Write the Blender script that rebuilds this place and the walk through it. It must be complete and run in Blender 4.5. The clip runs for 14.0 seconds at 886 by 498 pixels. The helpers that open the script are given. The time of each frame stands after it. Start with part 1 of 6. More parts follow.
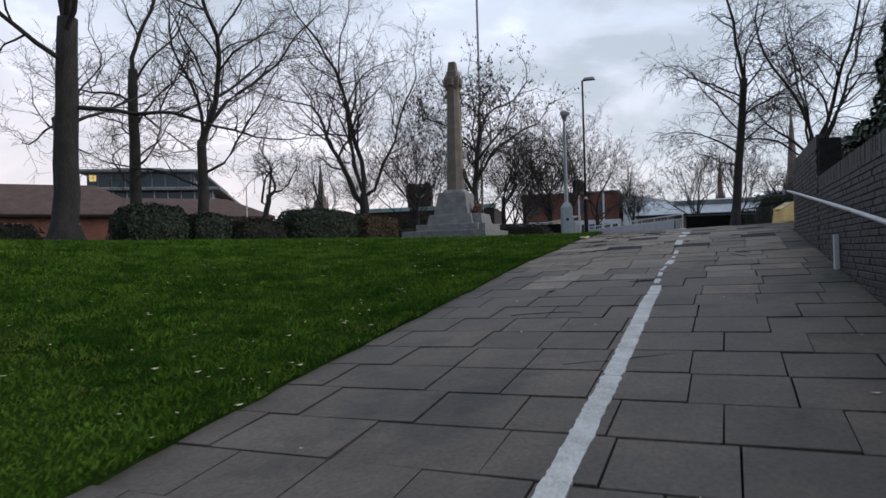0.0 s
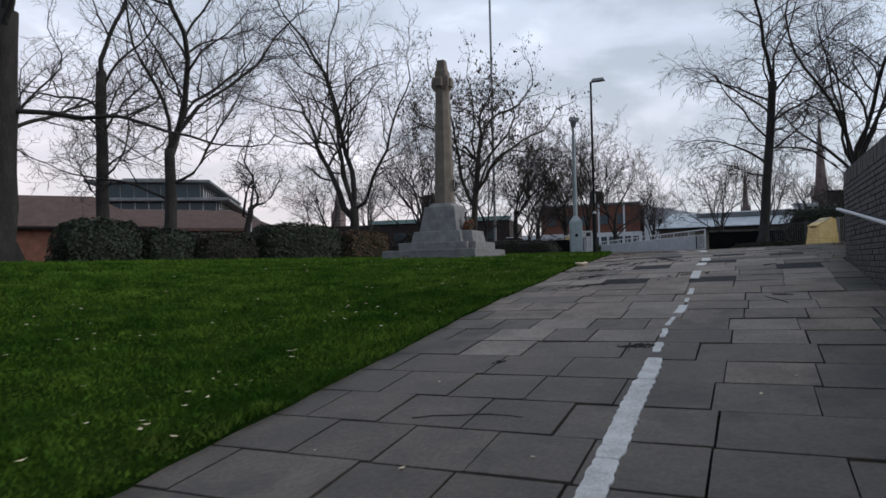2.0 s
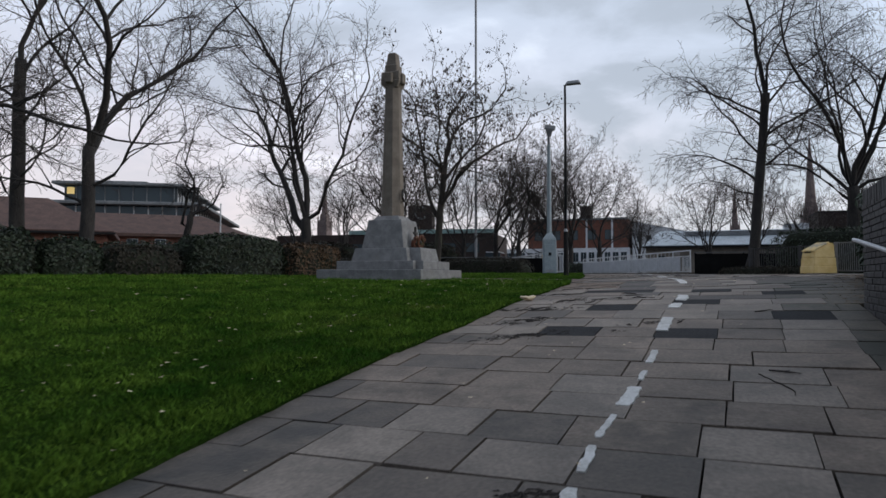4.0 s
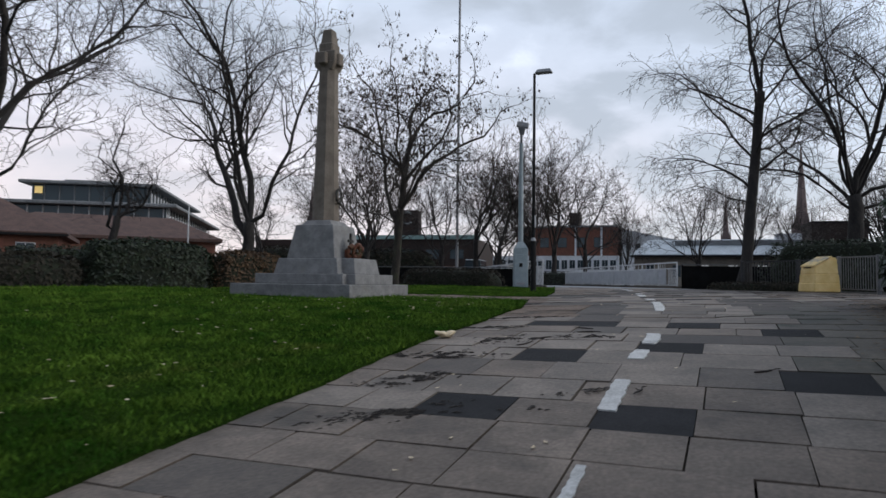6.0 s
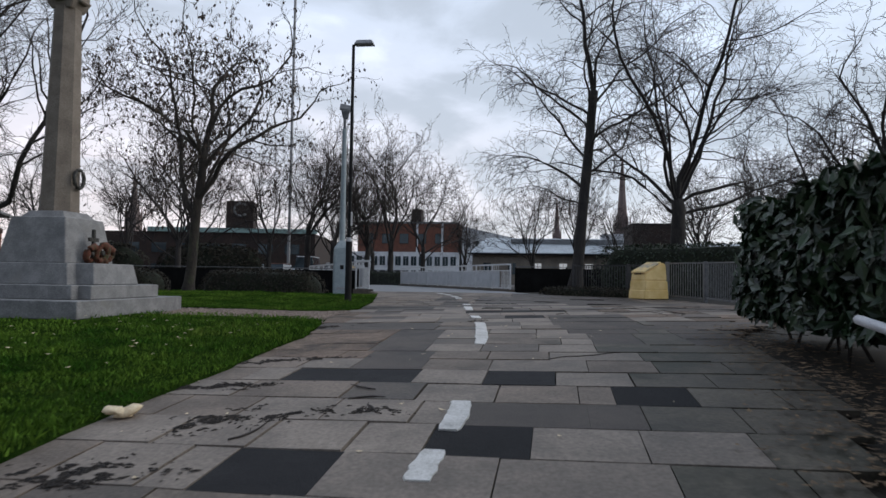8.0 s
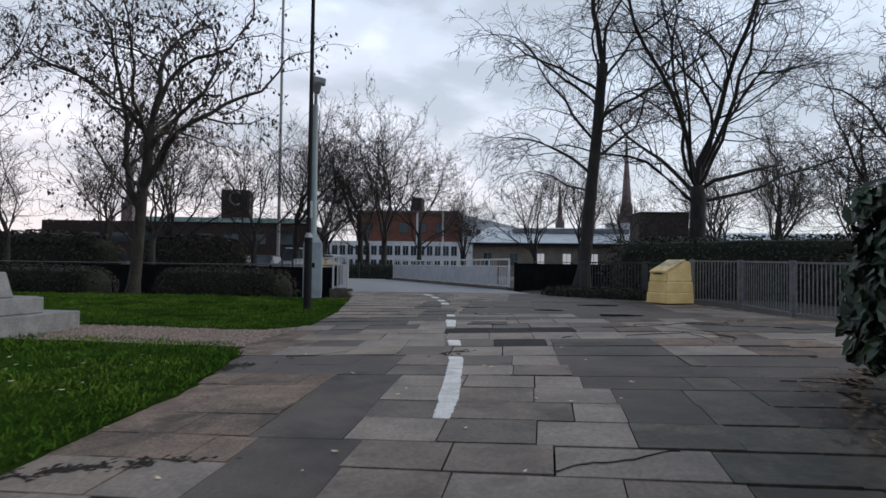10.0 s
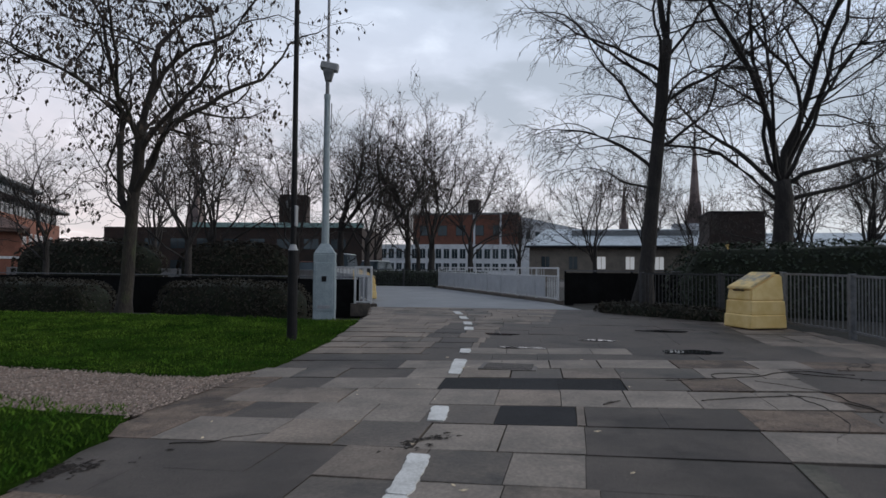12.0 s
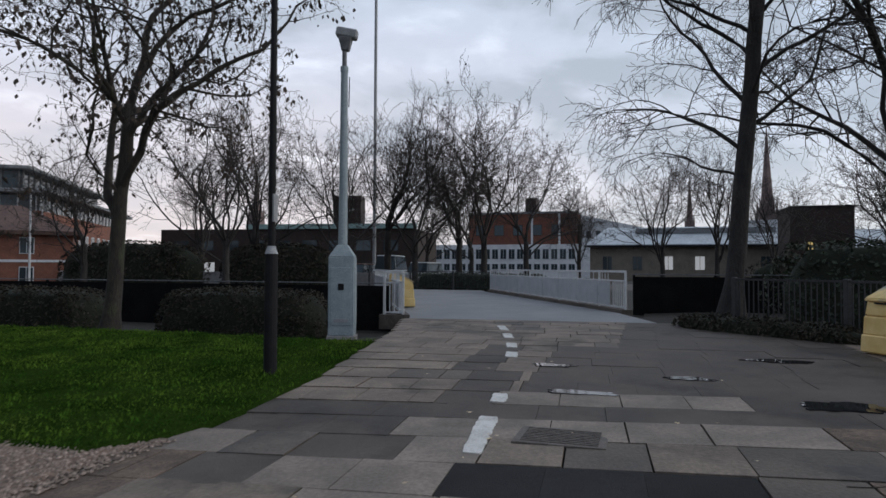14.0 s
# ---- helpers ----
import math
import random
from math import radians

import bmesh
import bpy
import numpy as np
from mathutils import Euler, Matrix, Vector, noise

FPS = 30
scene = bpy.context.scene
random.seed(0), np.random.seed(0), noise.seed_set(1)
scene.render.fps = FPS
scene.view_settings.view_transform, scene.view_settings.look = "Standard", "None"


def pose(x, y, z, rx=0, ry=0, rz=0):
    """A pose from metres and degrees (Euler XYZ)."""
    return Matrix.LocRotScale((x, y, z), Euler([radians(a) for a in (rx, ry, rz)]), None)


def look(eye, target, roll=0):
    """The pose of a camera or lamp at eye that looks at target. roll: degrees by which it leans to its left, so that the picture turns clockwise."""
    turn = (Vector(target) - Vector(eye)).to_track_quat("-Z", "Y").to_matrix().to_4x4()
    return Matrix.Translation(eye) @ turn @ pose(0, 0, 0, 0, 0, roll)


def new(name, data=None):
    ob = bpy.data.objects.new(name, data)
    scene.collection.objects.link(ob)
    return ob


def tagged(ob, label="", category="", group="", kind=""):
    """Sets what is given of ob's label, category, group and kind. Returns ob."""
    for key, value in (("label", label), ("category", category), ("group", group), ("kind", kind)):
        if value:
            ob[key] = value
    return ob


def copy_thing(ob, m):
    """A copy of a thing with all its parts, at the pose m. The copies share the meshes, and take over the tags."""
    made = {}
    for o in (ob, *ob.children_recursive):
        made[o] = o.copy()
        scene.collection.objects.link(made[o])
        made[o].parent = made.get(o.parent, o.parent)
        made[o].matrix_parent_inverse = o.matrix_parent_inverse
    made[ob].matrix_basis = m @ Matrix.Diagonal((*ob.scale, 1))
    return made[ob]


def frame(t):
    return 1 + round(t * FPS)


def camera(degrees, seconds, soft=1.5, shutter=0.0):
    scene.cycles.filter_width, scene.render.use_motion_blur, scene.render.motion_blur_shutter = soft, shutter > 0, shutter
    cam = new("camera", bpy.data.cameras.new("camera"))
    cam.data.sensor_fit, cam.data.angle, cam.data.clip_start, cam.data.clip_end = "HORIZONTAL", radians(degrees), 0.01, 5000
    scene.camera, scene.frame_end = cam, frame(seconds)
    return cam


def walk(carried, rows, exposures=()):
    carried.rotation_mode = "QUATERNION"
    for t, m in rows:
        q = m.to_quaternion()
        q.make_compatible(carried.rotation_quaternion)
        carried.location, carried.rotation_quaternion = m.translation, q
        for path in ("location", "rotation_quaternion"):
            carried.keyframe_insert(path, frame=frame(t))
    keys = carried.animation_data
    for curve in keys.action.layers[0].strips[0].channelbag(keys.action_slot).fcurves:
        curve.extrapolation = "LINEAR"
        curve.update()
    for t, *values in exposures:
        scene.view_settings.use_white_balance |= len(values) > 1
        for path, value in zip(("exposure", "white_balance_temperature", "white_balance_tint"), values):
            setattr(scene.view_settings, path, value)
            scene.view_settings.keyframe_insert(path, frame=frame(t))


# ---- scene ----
cam = camera(69.1, 14.0, 1.5, 0.4)
METRES, EYE, TILT, LEAN, TURN = 21.0, 1.5, 0.0, 0.0, 20.1
ROWS = [
    (0.0, 0.0, 0.0, 0.0, 0.01, 0.48, 1.59),
    (0.5, 0.0127, 0.0328, 0.0042, 1.27, 0.59, 0.72),
    (1.0, 0.0239, 0.0665, 0.0087, 2.15, 0.67, 0.66),
    (1.5, 0.0399, 0.0981, 0.0132, 2.17, 1.13, 0.93),
    (2.0, 0.0541, 0.1315, 0.0165, 1.87, 1.47, 1.28),
    (2.5, 0.0702, 0.1628, 0.0206, 1.13, 1.58, 0.68),
    (3.0, 0.083, 0.1947, 0.0244, 1.14, 1.68, 0.01),
    (5.5, 0.1561, 0.3612, 0.0423, 0.77, 3.23, -0.12),
    (6.0, 0.1694, 0.3941, 0.0452, 0.27, 2.89, -0.77),
    (6.5, 0.1858, 0.4286, 0.0494, -3.66, 2.82, -0.89),
    (7.0, 0.1983, 0.4615, 0.053, -7.69, 2.64, -1.3),
    (7.5, 0.2122, 0.4946, 0.0576, -12.83, 2.75, -1.35),
    (8.0, 0.2229, 0.5265, 0.0619, -13.48, 2.61, -0.92),
    (10.5, 0.2941, 0.6884, 0.0817, -12.97, 1.37, -0.76),
    (11.0, 0.3117, 0.7178, 0.0858, -10.06, 1.21, -0.88),
    (11.5, 0.3279, 0.7502, 0.0887, -8.71, 1.23, 0.06),
    (12.0, 0.3425, 0.7802, 0.0913, -7.75, 1.7, -0.52),
    (12.5, 0.3534, 0.8147, 0.0925, -6.57, 2.15, -1.66),
    (13.0, 0.3621, 0.8482, 0.0939, -5.41, 2.13, -3.23),
    (13.5, 0.3678, 0.883, 0.0943, -3.12, 1.94, -1.89),
    (14.0, 0.3788, 0.9168, 0.0963, -2.54, 1.71, -0.25),
]
walk(cam, [(t, pose(0, 0, EYE, TILT, LEAN, TURN) @ pose(METRES * x, METRES * y, METRES * z, 90 + pitch, roll, yaw)) for t, x, y, z, yaw, pitch, roll in ROWS],
     exposures=[(0.0, 0.09), (1.0, 0.13), (1.5, 0.03), (3.0, -0.03), (5.5, -0.10), (6.0, 0.02), (6.5, 0.02), (7.5, 0.13), (8.2, 0.13), (10.5, 0.15), (11.0, 0.20), (11.5, 0.06), (12.0, -0.09), (12.5, -0.09), (13.0, -0.06), (14.0, -0.10)])

# ---- world and light ----
SUN_ELEVATION, SUN_AZIMUTH, GLOW_AZIMUTH = radians(26), radians(74), radians(-62)
world = bpy.data.worlds.new("world")
scene.world = world
world.use_nodes = True
wt = world.node_tree
wt.nodes.clear()


def wn(kind, **kw):
    n = wt.nodes.new(kind)
    for k, v in kw.items():
        if k in ("operation", "blend_type", "data_type", "sky_type", "sun_disc", "sun_elevation", "sun_rotation"):
            setattr_plain(n, k, v)
        else:
            n.inputs[k].default_value = v
    return n


def setattr_plain(n, k, v):
    if k == "operation":
        n.operation = v
    elif k == "blend_type":
        n.blend_type = v
    elif k == "data_type":
        n.data_type = v
    elif k == "sky_type":
        n.sky_type = v
    elif k == "sun_disc":
        n.sun_disc = v
    elif k == "sun_elevation":
        n.sun_elevation = v
    elif k == "sun_rotation":
        n.sun_rotation = v


def ramp_node(tree, stops, mode="LINEAR"):
    r = tree.nodes.new("ShaderNodeValToRGB")
    r.color_ramp.interpolation = mode
    el = r.color_ramp.elements
    while len(el) > 1:
        el.remove(el[-1])
    el[0].position, el[0].color = stops[0][0], (*stops[0][1], 1)
    for p, c in stops[1:]:
        e = el.new(p)
        e.color = (*c, 1)
    return r


def build_sky():
    ln = wt.links.new
    co = wn("ShaderNodeTexCoord")
    sep = wn("ShaderNodeSeparateXYZ")
    ln(co.outputs["Generated"], sep.inputs[0])
    # height above the horizon
    base = ramp_node(wt, [(0.0, (0.40, 0.42, 0.48)), (0.02, (0.62, 0.62, 0.68)), (0.09, (0.71, 0.70, 0.77)),
                          (0.28, (0.64, 0.70, 0.83)), (0.6, (0.58, 0.65, 0.79)), (1.0, (0.53, 0.60, 0.74))])
    ln(sep.outputs["Z"], base.inputs[0])
    # afterglow towards the west, low down
    west = wn("ShaderNodeVectorMath", operation="DOT_PRODUCT")
    ln(co.outputs["Generated"], west.inputs[0])
    west.inputs[1].default_value = (math.sin(GLOW_AZIMUTH), math.cos(GLOW_AZIMUTH), 0.0)
    glow_side = ramp_node(wt, [(0.3, (0, 0, 0)), (1.0, (1, 1, 1))])
    ln(west.outputs["Value"], glow_side.inputs[0])
    glow_low = ramp_node(wt, [(0.0, (1, 1, 1)), (0.12, (0.75, 0.75, 0.75)), (0.42, (0, 0, 0))])
    ln(sep.outputs["Z"], glow_low.inputs[0])
    gm = wn("ShaderNodeMath", operation="MULTIPLY")
    ln(glow_side.outputs[0], gm.inputs[0])
    ln(glow_low.outputs[0], gm.inputs[1])
    glow = wn("ShaderNodeMixRGB", blend_type="MIX")
    ln(gm.outputs[0], glow.inputs["Fac"])
    ln(base.outputs[0], glow.inputs["Color1"])
    glow.inputs["Color2"].default_value = (0.86, 0.72, 0.74, 1)
    # cloud layer seen in perspective
    up = wn("ShaderNodeMath", operation="ADD")
    ln(sep.outputs["Z"], up.inputs[0])
    up.inputs[1].default_value = 0.22
    div = wn("ShaderNodeVectorMath", operation="DIVIDE")
    comb = wn("ShaderNodeCombineXYZ")
    for k in range(3):
        ln(up.outputs[0], comb.inputs[k])
    ln(co.outputs["Generated"], div.inputs[0])
    ln(comb.outputs[0], div.inputs[1])
    cloud = wn("ShaderNodeTexNoise", Scale=1.9, Detail=7.0, Roughness=0.52, Distortion=0.35)
    ln(div.outputs[0], cloud.inputs["Vector"])
    dark = ramp_node(wt, [(0.43, (0, 0, 0)), (0.60, (1, 1, 1))], "EASE")
    ln(cloud.outputs["Fac"], dark.inputs[0])
    east = ramp_node(wt, [(0.0, (1, 1, 1)), (0.80, (0.75, 0.75, 0.75)), (1.0, (0.35, 0.35, 0.35))])
    ln(west.outputs["Value"], east.inputs[0])
    cm = wn("ShaderNodeMath", operation="MULTIPLY")
    ln(dark.outputs[0], cm.inputs[0])
    ln(east.outputs[0], cm.inputs[1])
    hi = ramp_node(wt, [(0.0, (0.0, 0.0, 0.0)), (0.05, (0.35, 0.35, 0.35)), (0.22, (0.9, 0.9, 0.9))])
    ln(sep.outputs["Z"], hi.inputs[0])
    cm2 = wn("ShaderNodeMath", operation="MULTIPLY")
    ln(cm.outputs[0], cm2.inputs[0])
    ln(hi.outputs[0], cm2.inputs[1])
    mix = wn("ShaderNodeMixRGB", blend_type="MIX")
    ln(cm2.outputs[0], mix.inputs["Fac"])
    ln(glow.outputs[0], mix.inputs["Color1"])
    mix.inputs["Color2"].default_value = (0.42, 0.455, 0.52, 1)
    # bright breaks between the clouds
    brk = ramp_node(wt, [(0.30, (1, 1, 1)), (0.44, (0, 0, 0))], "EASE")
    ln(cloud.outputs["Fac"], brk.inputs[0])
    bright = wn("ShaderNodeMixRGB", blend_type="ADD")
    bm_ = wn("ShaderNodeMath", operation="MULTIPLY")
    ln(brk.outputs[0], bm_.inputs[0])
    bm_.inputs[1].default_value = 0.35
    ln(bm_.outputs[0], bright.inputs["Fac"])
    ln(mix.outputs[0], bright.inputs["Color1"])
    bright.inputs["Color2"].default_value = (0.7, 0.72, 0.76, 1)
    sky = wn("ShaderNodeTexSky", sky_type="NISHITA", sun_disc=False, sun_elevation=SUN_ELEVATION, sun_rotation=SUN_AZIMUTH)
    add = wn("ShaderNodeMixRGB", blend_type="ADD", Fac=0.02)
    ln(bright.outputs[0], add.inputs["Color1"])
    ln(sky.outputs[0], add.inputs["Color2"])
    # the unseen sky behind, to the south, is dimmed so south faces stay darker
    south = wn("ShaderNodeVectorMath", operation="DOT_PRODUCT")
    ln(co.outputs["Generated"], south.inputs[0])
    south.inputs[1].default_value = (0.35, 0.94, 0.0)
    veil = ramp_node(wt, [(0.0, (0.48, 0.50, 0.54)), (0.35, (0.7, 0.72, 0.75)), (0.62, (0.975, 1, 1))])
    half = wn("ShaderNodeMath", operation="MULTIPLY_ADD")
    ln(south.outputs["Value"], half.inputs[0])
    half.inputs[1].default_value, half.inputs[2].default_value = 0.5, 0.5
    ln(half.outputs[0], veil.inputs[0])
    dim = wn("ShaderNodeMixRGB", blend_type="MULTIPLY", Fac=1.0)
    ln(add.outputs[0], dim.inputs["Color1"])
    ln(veil.outputs[0], dim.inputs["Color2"])
    bg = wn("ShaderNodeBackground", Strength=1.04)
    ln(dim.outputs[0], bg.inputs["Color"])
    out = wn("ShaderNodeOutputWorld")
    ln(bg.outputs[0], out.inputs["Surface"])


build_sky()
sun = new("sun", bpy.data.lights.new("sun", "SUN"))
sun.data.energy, sun.data.angle, sun.data.color = 0.95, radians(50), (1.0, 0.93, 0.86)
SUN_DIR = Vector((math.sin(SUN_AZIMUTH) * math.cos(SUN_ELEVATION), math.cos(SUN_AZIMUTH) * math.cos(SUN_ELEVATION), math.sin(SUN_ELEVATION)))
sun.matrix_world = look(SUN_DIR * 60, (0, 0, 0))


# ---- materials ----
def mat(name, c1, c2, scale=6.0, rough=0.8, bump=0.2, fine=60.0, metal=0.0, vary=0.0, c3=None, spots=0.55, spec=0.5, stretch=(1, 1, 1), bumpd=0.02, grit=0.35):
    """Two colours mixed by a coarse noise, a third in spots, a fine grain, relief, and a shift from piece to piece."""
    m = bpy.data.materials.new(name)
    m.use_nodes = True
    t = m.node_tree
    b = t.nodes["Principled BSDF"]
    ln = t.links.new
    co = t.nodes.new("ShaderNodeTexCoord")
    mp = t.nodes.new("ShaderNodeMapping")
    mp.inputs["Scale"].default_value = stretch
    geo = t.nodes.new("ShaderNodeNewGeometry")
    ln(geo.outputs["Position"], mp.inputs["Vector"])
    n1 = t.nodes.new("ShaderNodeTexNoise")
    n1.inputs["Scale"].default_value, n1.inputs["Detail"].default_value = scale, 6
    n1.inputs["Roughness"].default_value = 0.62
    n2 = t.nodes.new("ShaderNodeTexNoise")
    n2.inputs["Scale"].default_value, n2.inputs["Detail"].default_value = fine, 4
    ln(mp.outputs[0], n1.inputs["Vector"])
    ln(mp.outputs[0], n2.inputs["Vector"])
    r = ramp_node(t, [(0.36, c1), (0.64, c2)])
    ln(n1.outputs["Fac"], r.inputs[0])
    col = r.outputs[0]
    g = t.nodes.new("ShaderNodeMixRGB")
    g.blend_type = "OVERLAY"
    g.inputs["Fac"].default_value = grit
    gr = ramp_node(t, [(0.28, (0.12, 0.12, 0.12)), (0.72, (0.88, 0.88, 0.88))])
    ln(n2.outputs["Fac"], gr.inputs[0])
    ln(col, g.inputs["Color1"])
    ln(gr.outputs[0], g.inputs["Color2"])
    col = g.outputs[0]
    if c3:
        n3 = t.nodes.new("ShaderNodeTexNoise")
        n3.inputs["Scale"].default_value, n3.inputs["Detail"].default_value = scale * 0.37, 8
        n3.inputs["Roughness"].default_value = 0.7
        ln(mp.outputs[0], n3.inputs["Vector"])
        r3 = ramp_node(t, [(spots, (0, 0, 0)), (spots + 0.12, (1, 1, 1))])
        ln(n3.outputs["Fac"], r3.inputs[0])
        x = t.nodes.new("ShaderNodeMixRGB")
        ln(r3.outputs[0], x.inputs["Fac"])
        ln(col, x.inputs["Color1"])
        x.inputs["Color2"].default_value = (*c3, 1)
        col = x.outputs[0]
    if vary:
        info = t.nodes.new("ShaderNodeObjectInfo")
        sm = t.nodes.new("ShaderNodeMath")
        sm.operation = "ADD"
        ln(info.outputs["Random"], sm.inputs[0])
        ln(geo.outputs["Random Per Island"], sm.inputs[1])
        fr = t.nodes.new("ShaderNodeMath")
        fr.operation = "FRACT"
        ln(sm.outputs[0], fr.inputs[0])
        mr = t.nodes.new("ShaderNodeMapRange")
        mr.inputs["To Min"].default_value, mr.inputs["To Max"].default_value = 1 - vary, 1 + vary
        ln(fr.outputs[0], mr.inputs["Value"])
        hs = t.nodes.new("ShaderNodeHueSaturation")
        ln(mr.outputs[0], hs.inputs["Value"])
        ln(col, hs.inputs["Color"])
        col = hs.outputs[0]
    ln(col, b.inputs["Base Color"])
    rr = t.nodes.new("ShaderNodeMapRange")
    rr.inputs["To Min"].default_value, rr.inputs["To Max"].default_value = max(0.02, rough - 0.12), min(1, rough + 0.12)
    ln(n1.outputs["Fac"], rr.inputs["Value"])
    ln(rr.outputs[0], b.inputs["Roughness"])
    b.inputs["Metallic"].default_value = metal
    b.inputs["Specular IOR Level"].default_value = spec
    if bump:
        bp = t.nodes.new("ShaderNodeBump")
        bp.inputs["Strength"].default_value, bp.inputs["Distance"].default_value = bump, bumpd
        sm2 = t.nodes.new("ShaderNodeMath")
        sm2.operation = "ADD"
        ln(n1.outputs["Fac"], sm2.inputs[0])
        ln(n2.outputs["Fac"], sm2.inputs[1])
        ln(sm2.outputs[0], bp.inputs["Height"])
        ln(bp.outputs[0], b.inputs["Normal"])
    return m


M_SLAB = mat("paving_slab", (0.128, 0.101, 0.079), (0.230, 0.184, 0.146), 1.7, 0.74, 0.6, 34, vary=0.12, c3=(0.072, 0.060, 0.048), spots=0.53, grit=0.34, bumpd=0.008)
# darker slab tone; on the lower ramp it also carries shade in its colour
M_SLAB_DARK = mat("dark_slab", (0.076, 0.062, 0.050), (0.128, 0.104, 0.084), 1.7, 0.68, 0.6, 34, vary=0.12, c3=(0.045, 0.040, 0.034), spots=0.53, grit=0.34, bumpd=0.008)
M_ASPHALT = mat("asphalt", (0.012, 0.012, 0.013), (0.026, 0.0255, 0.027), 3, 0.85, 0.6, 90, vary=0.2, bumpd=0.008, spec=0.25, grit=0.6)
M_OLD_ASPHALT = mat("old_asphalt", (0.058, 0.048, 0.041), (0.102, 0.085, 0.073), 1.6, 0.64, 0.5, 120, c3=(0.040, 0.034, 0.030), spots=0.53, bumpd=0.006, grit=0.6, spec=0.25)
M_DECK = mat("bridge_deck", (0.17, 0.175, 0.18), (0.24, 0.245, 0.25), 0.8, 0.6, 0.3, 90, bumpd=0.006)
M_JOINT = mat("joint_soil", (0.013, 0.012, 0.009), (0.030, 0.026, 0.019), 4, 0.95, 0.4, 60)
M_PAINT = mat("road_paint", (0.47, 0.46, 0.43), (0.66, 0.65, 0.62), 5, 0.6, 0.3, 50, c3=(0.30, 0.29, 0.28), spots=0.60, bumpd=0.006)
M_SOIL = mat("lawn_soil", (0.010, 0.024, 0.004), (0.026, 0.050, 0.009), 1.2, 0.97, 0.8, 30, bumpd=0.05, spec=0.0)
M_FAR = mat("far_ground", (0.06, 0.07, 0.04), (0.10, 0.10, 0.08), 0.05, 0.95, 0.0, 2)
M_GRASS = mat("grass_blade", (0.026, 0.078, 0.008), (0.104, 0.184, 0.024), 1.1, 0.85, 0.0, 9, vary=0.35, c3=(0.155, 0.200, 0.040), spots=0.58, spec=0.05)
M_GRAVEL = mat("gravel", (0.135, 0.090, 0.066), (0.25, 0.175, 0.13), 9, 0.9, 0.9, 45, c3=(0.10, 0.08, 0.06), bumpd=0.03)
M_STONE_PEBBLE = mat("pebble", (0.14, 0.105, 0.085), (0.32, 0.255, 0.21), 20, 0.85, 0.0, 60, vary=0.4)
M_BRICK = mat("dark_brick", (0.022, 0.021, 0.023), (0.046, 0.044, 0.049), 8, 0.6, 0.4, 90, vary=0.3, bumpd=0.006)
M_MORTAR = mat("mortar", (0.016, 0.0155, 0.015), (0.03, 0.029, 0.028), 10, 0.95, 0.4, 90)
M_RAIL = mat("painted_handrail", (0.50, 0.51, 0.54), (0.62, 0.63, 0.66), 12, 0.4, 0.1, 80, c3=(0.38, 0.37, 0.37), spots=0.62)
M_BARK = mat("bark", (0.024, 0.020, 0.017), (0.055, 0.046, 0.036), 5, 0.95, 0.9, 26, stretch=(1, 1, 0.35), c3=(0.055, 0.065, 0.030), spots=0.58, bumpd=0.03)
M_BARK_DARK = mat("dark_bark", (0.022, 0.020, 0.019), (0.045, 0.040, 0.036), 5, 0.95, 0.9, 26, stretch=(1, 1, 0.35), bumpd=0.03)
M_TWIG = mat("twig", (0.028, 0.022, 0.020), (0.055, 0.044, 0.038), 3, 0.9, 0.0, 20)
M_DEAD_LEAF = mat("withered_leaf", (0.030, 0.022, 0.017), (0.065, 0.046, 0.033), 3, 0.8, 0.0, 20, vary=0.3)
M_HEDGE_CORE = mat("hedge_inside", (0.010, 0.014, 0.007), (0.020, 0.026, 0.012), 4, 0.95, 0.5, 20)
M_LAUREL = mat("laurel_leaf", (0.008, 0.020, 0.008), (0.022, 0.046, 0.017), 3, 0.42, 0.0, 15, vary=0.45, spec=0.4)
M_HEDGE = mat("hedge_leaf", (0.010, 0.018, 0.008), (0.024, 0.039, 0.016), 3, 0.6, 0.0, 15, vary=0.4)
M_BROWN = mat("beech_leaf", (0.060, 0.036, 0.018), (0.12, 0.070, 0.034), 3, 0.75, 0.0, 15, vary=0.4)
M_BUSH = mat("bare_bush", (0.019, 0.017, 0.011), (0.040, 0.034, 0.021), 3, 0.85, 0.0, 15, vary=0.3)
M_GRANITE = mat("memorial_stone", (0.16, 0.16, 0.16), (0.25, 0.25, 0.245), 4, 0.85, 0.4, 60, c3=(0.20, 0.195, 0.18), spots=0.6, bumpd=0.008)
M_SANDSTONE = mat("shaft_stone", (0.15, 0.125, 0.10), (0.22, 0.19, 0.155), 3, 0.88, 0.4, 60, c3=(0.14, 0.12, 0.10), spots=0.6, bumpd=0.008)
M_WREATH = mat("poppy_wreath", (0.075, 0.026, 0.014), (0.15, 0.048, 0.024), 20, 0.8, 0.6, 50, c3=(0.04, 0.05, 0.02), spots=0.5)
M_BRONZE = mat("dark_bronze", (0.035, 0.035, 0.033), (0.07, 0.068, 0.06), 12, 0.5, 0.4, 50, metal=0.6)
M_BLACK = mat("black_paint", (0.007, 0.007, 0.008), (0.014, 0.014, 0.015), 8, 0.7, 0.15, 60, spec=0.25)
M_LAMPGREY = mat("lamp_lantern", (0.25, 0.26, 0.27), (0.33, 0.34, 0.35), 8, 0.5, 0.1, 60)
M_CCTV = mat("grey_green_paint", (0.26, 0.32, 0.34), (0.34, 0.40, 0.42), 4, 0.5, 0.2, 60, c3=(0.20, 0.24, 0.25), spots=0.62)
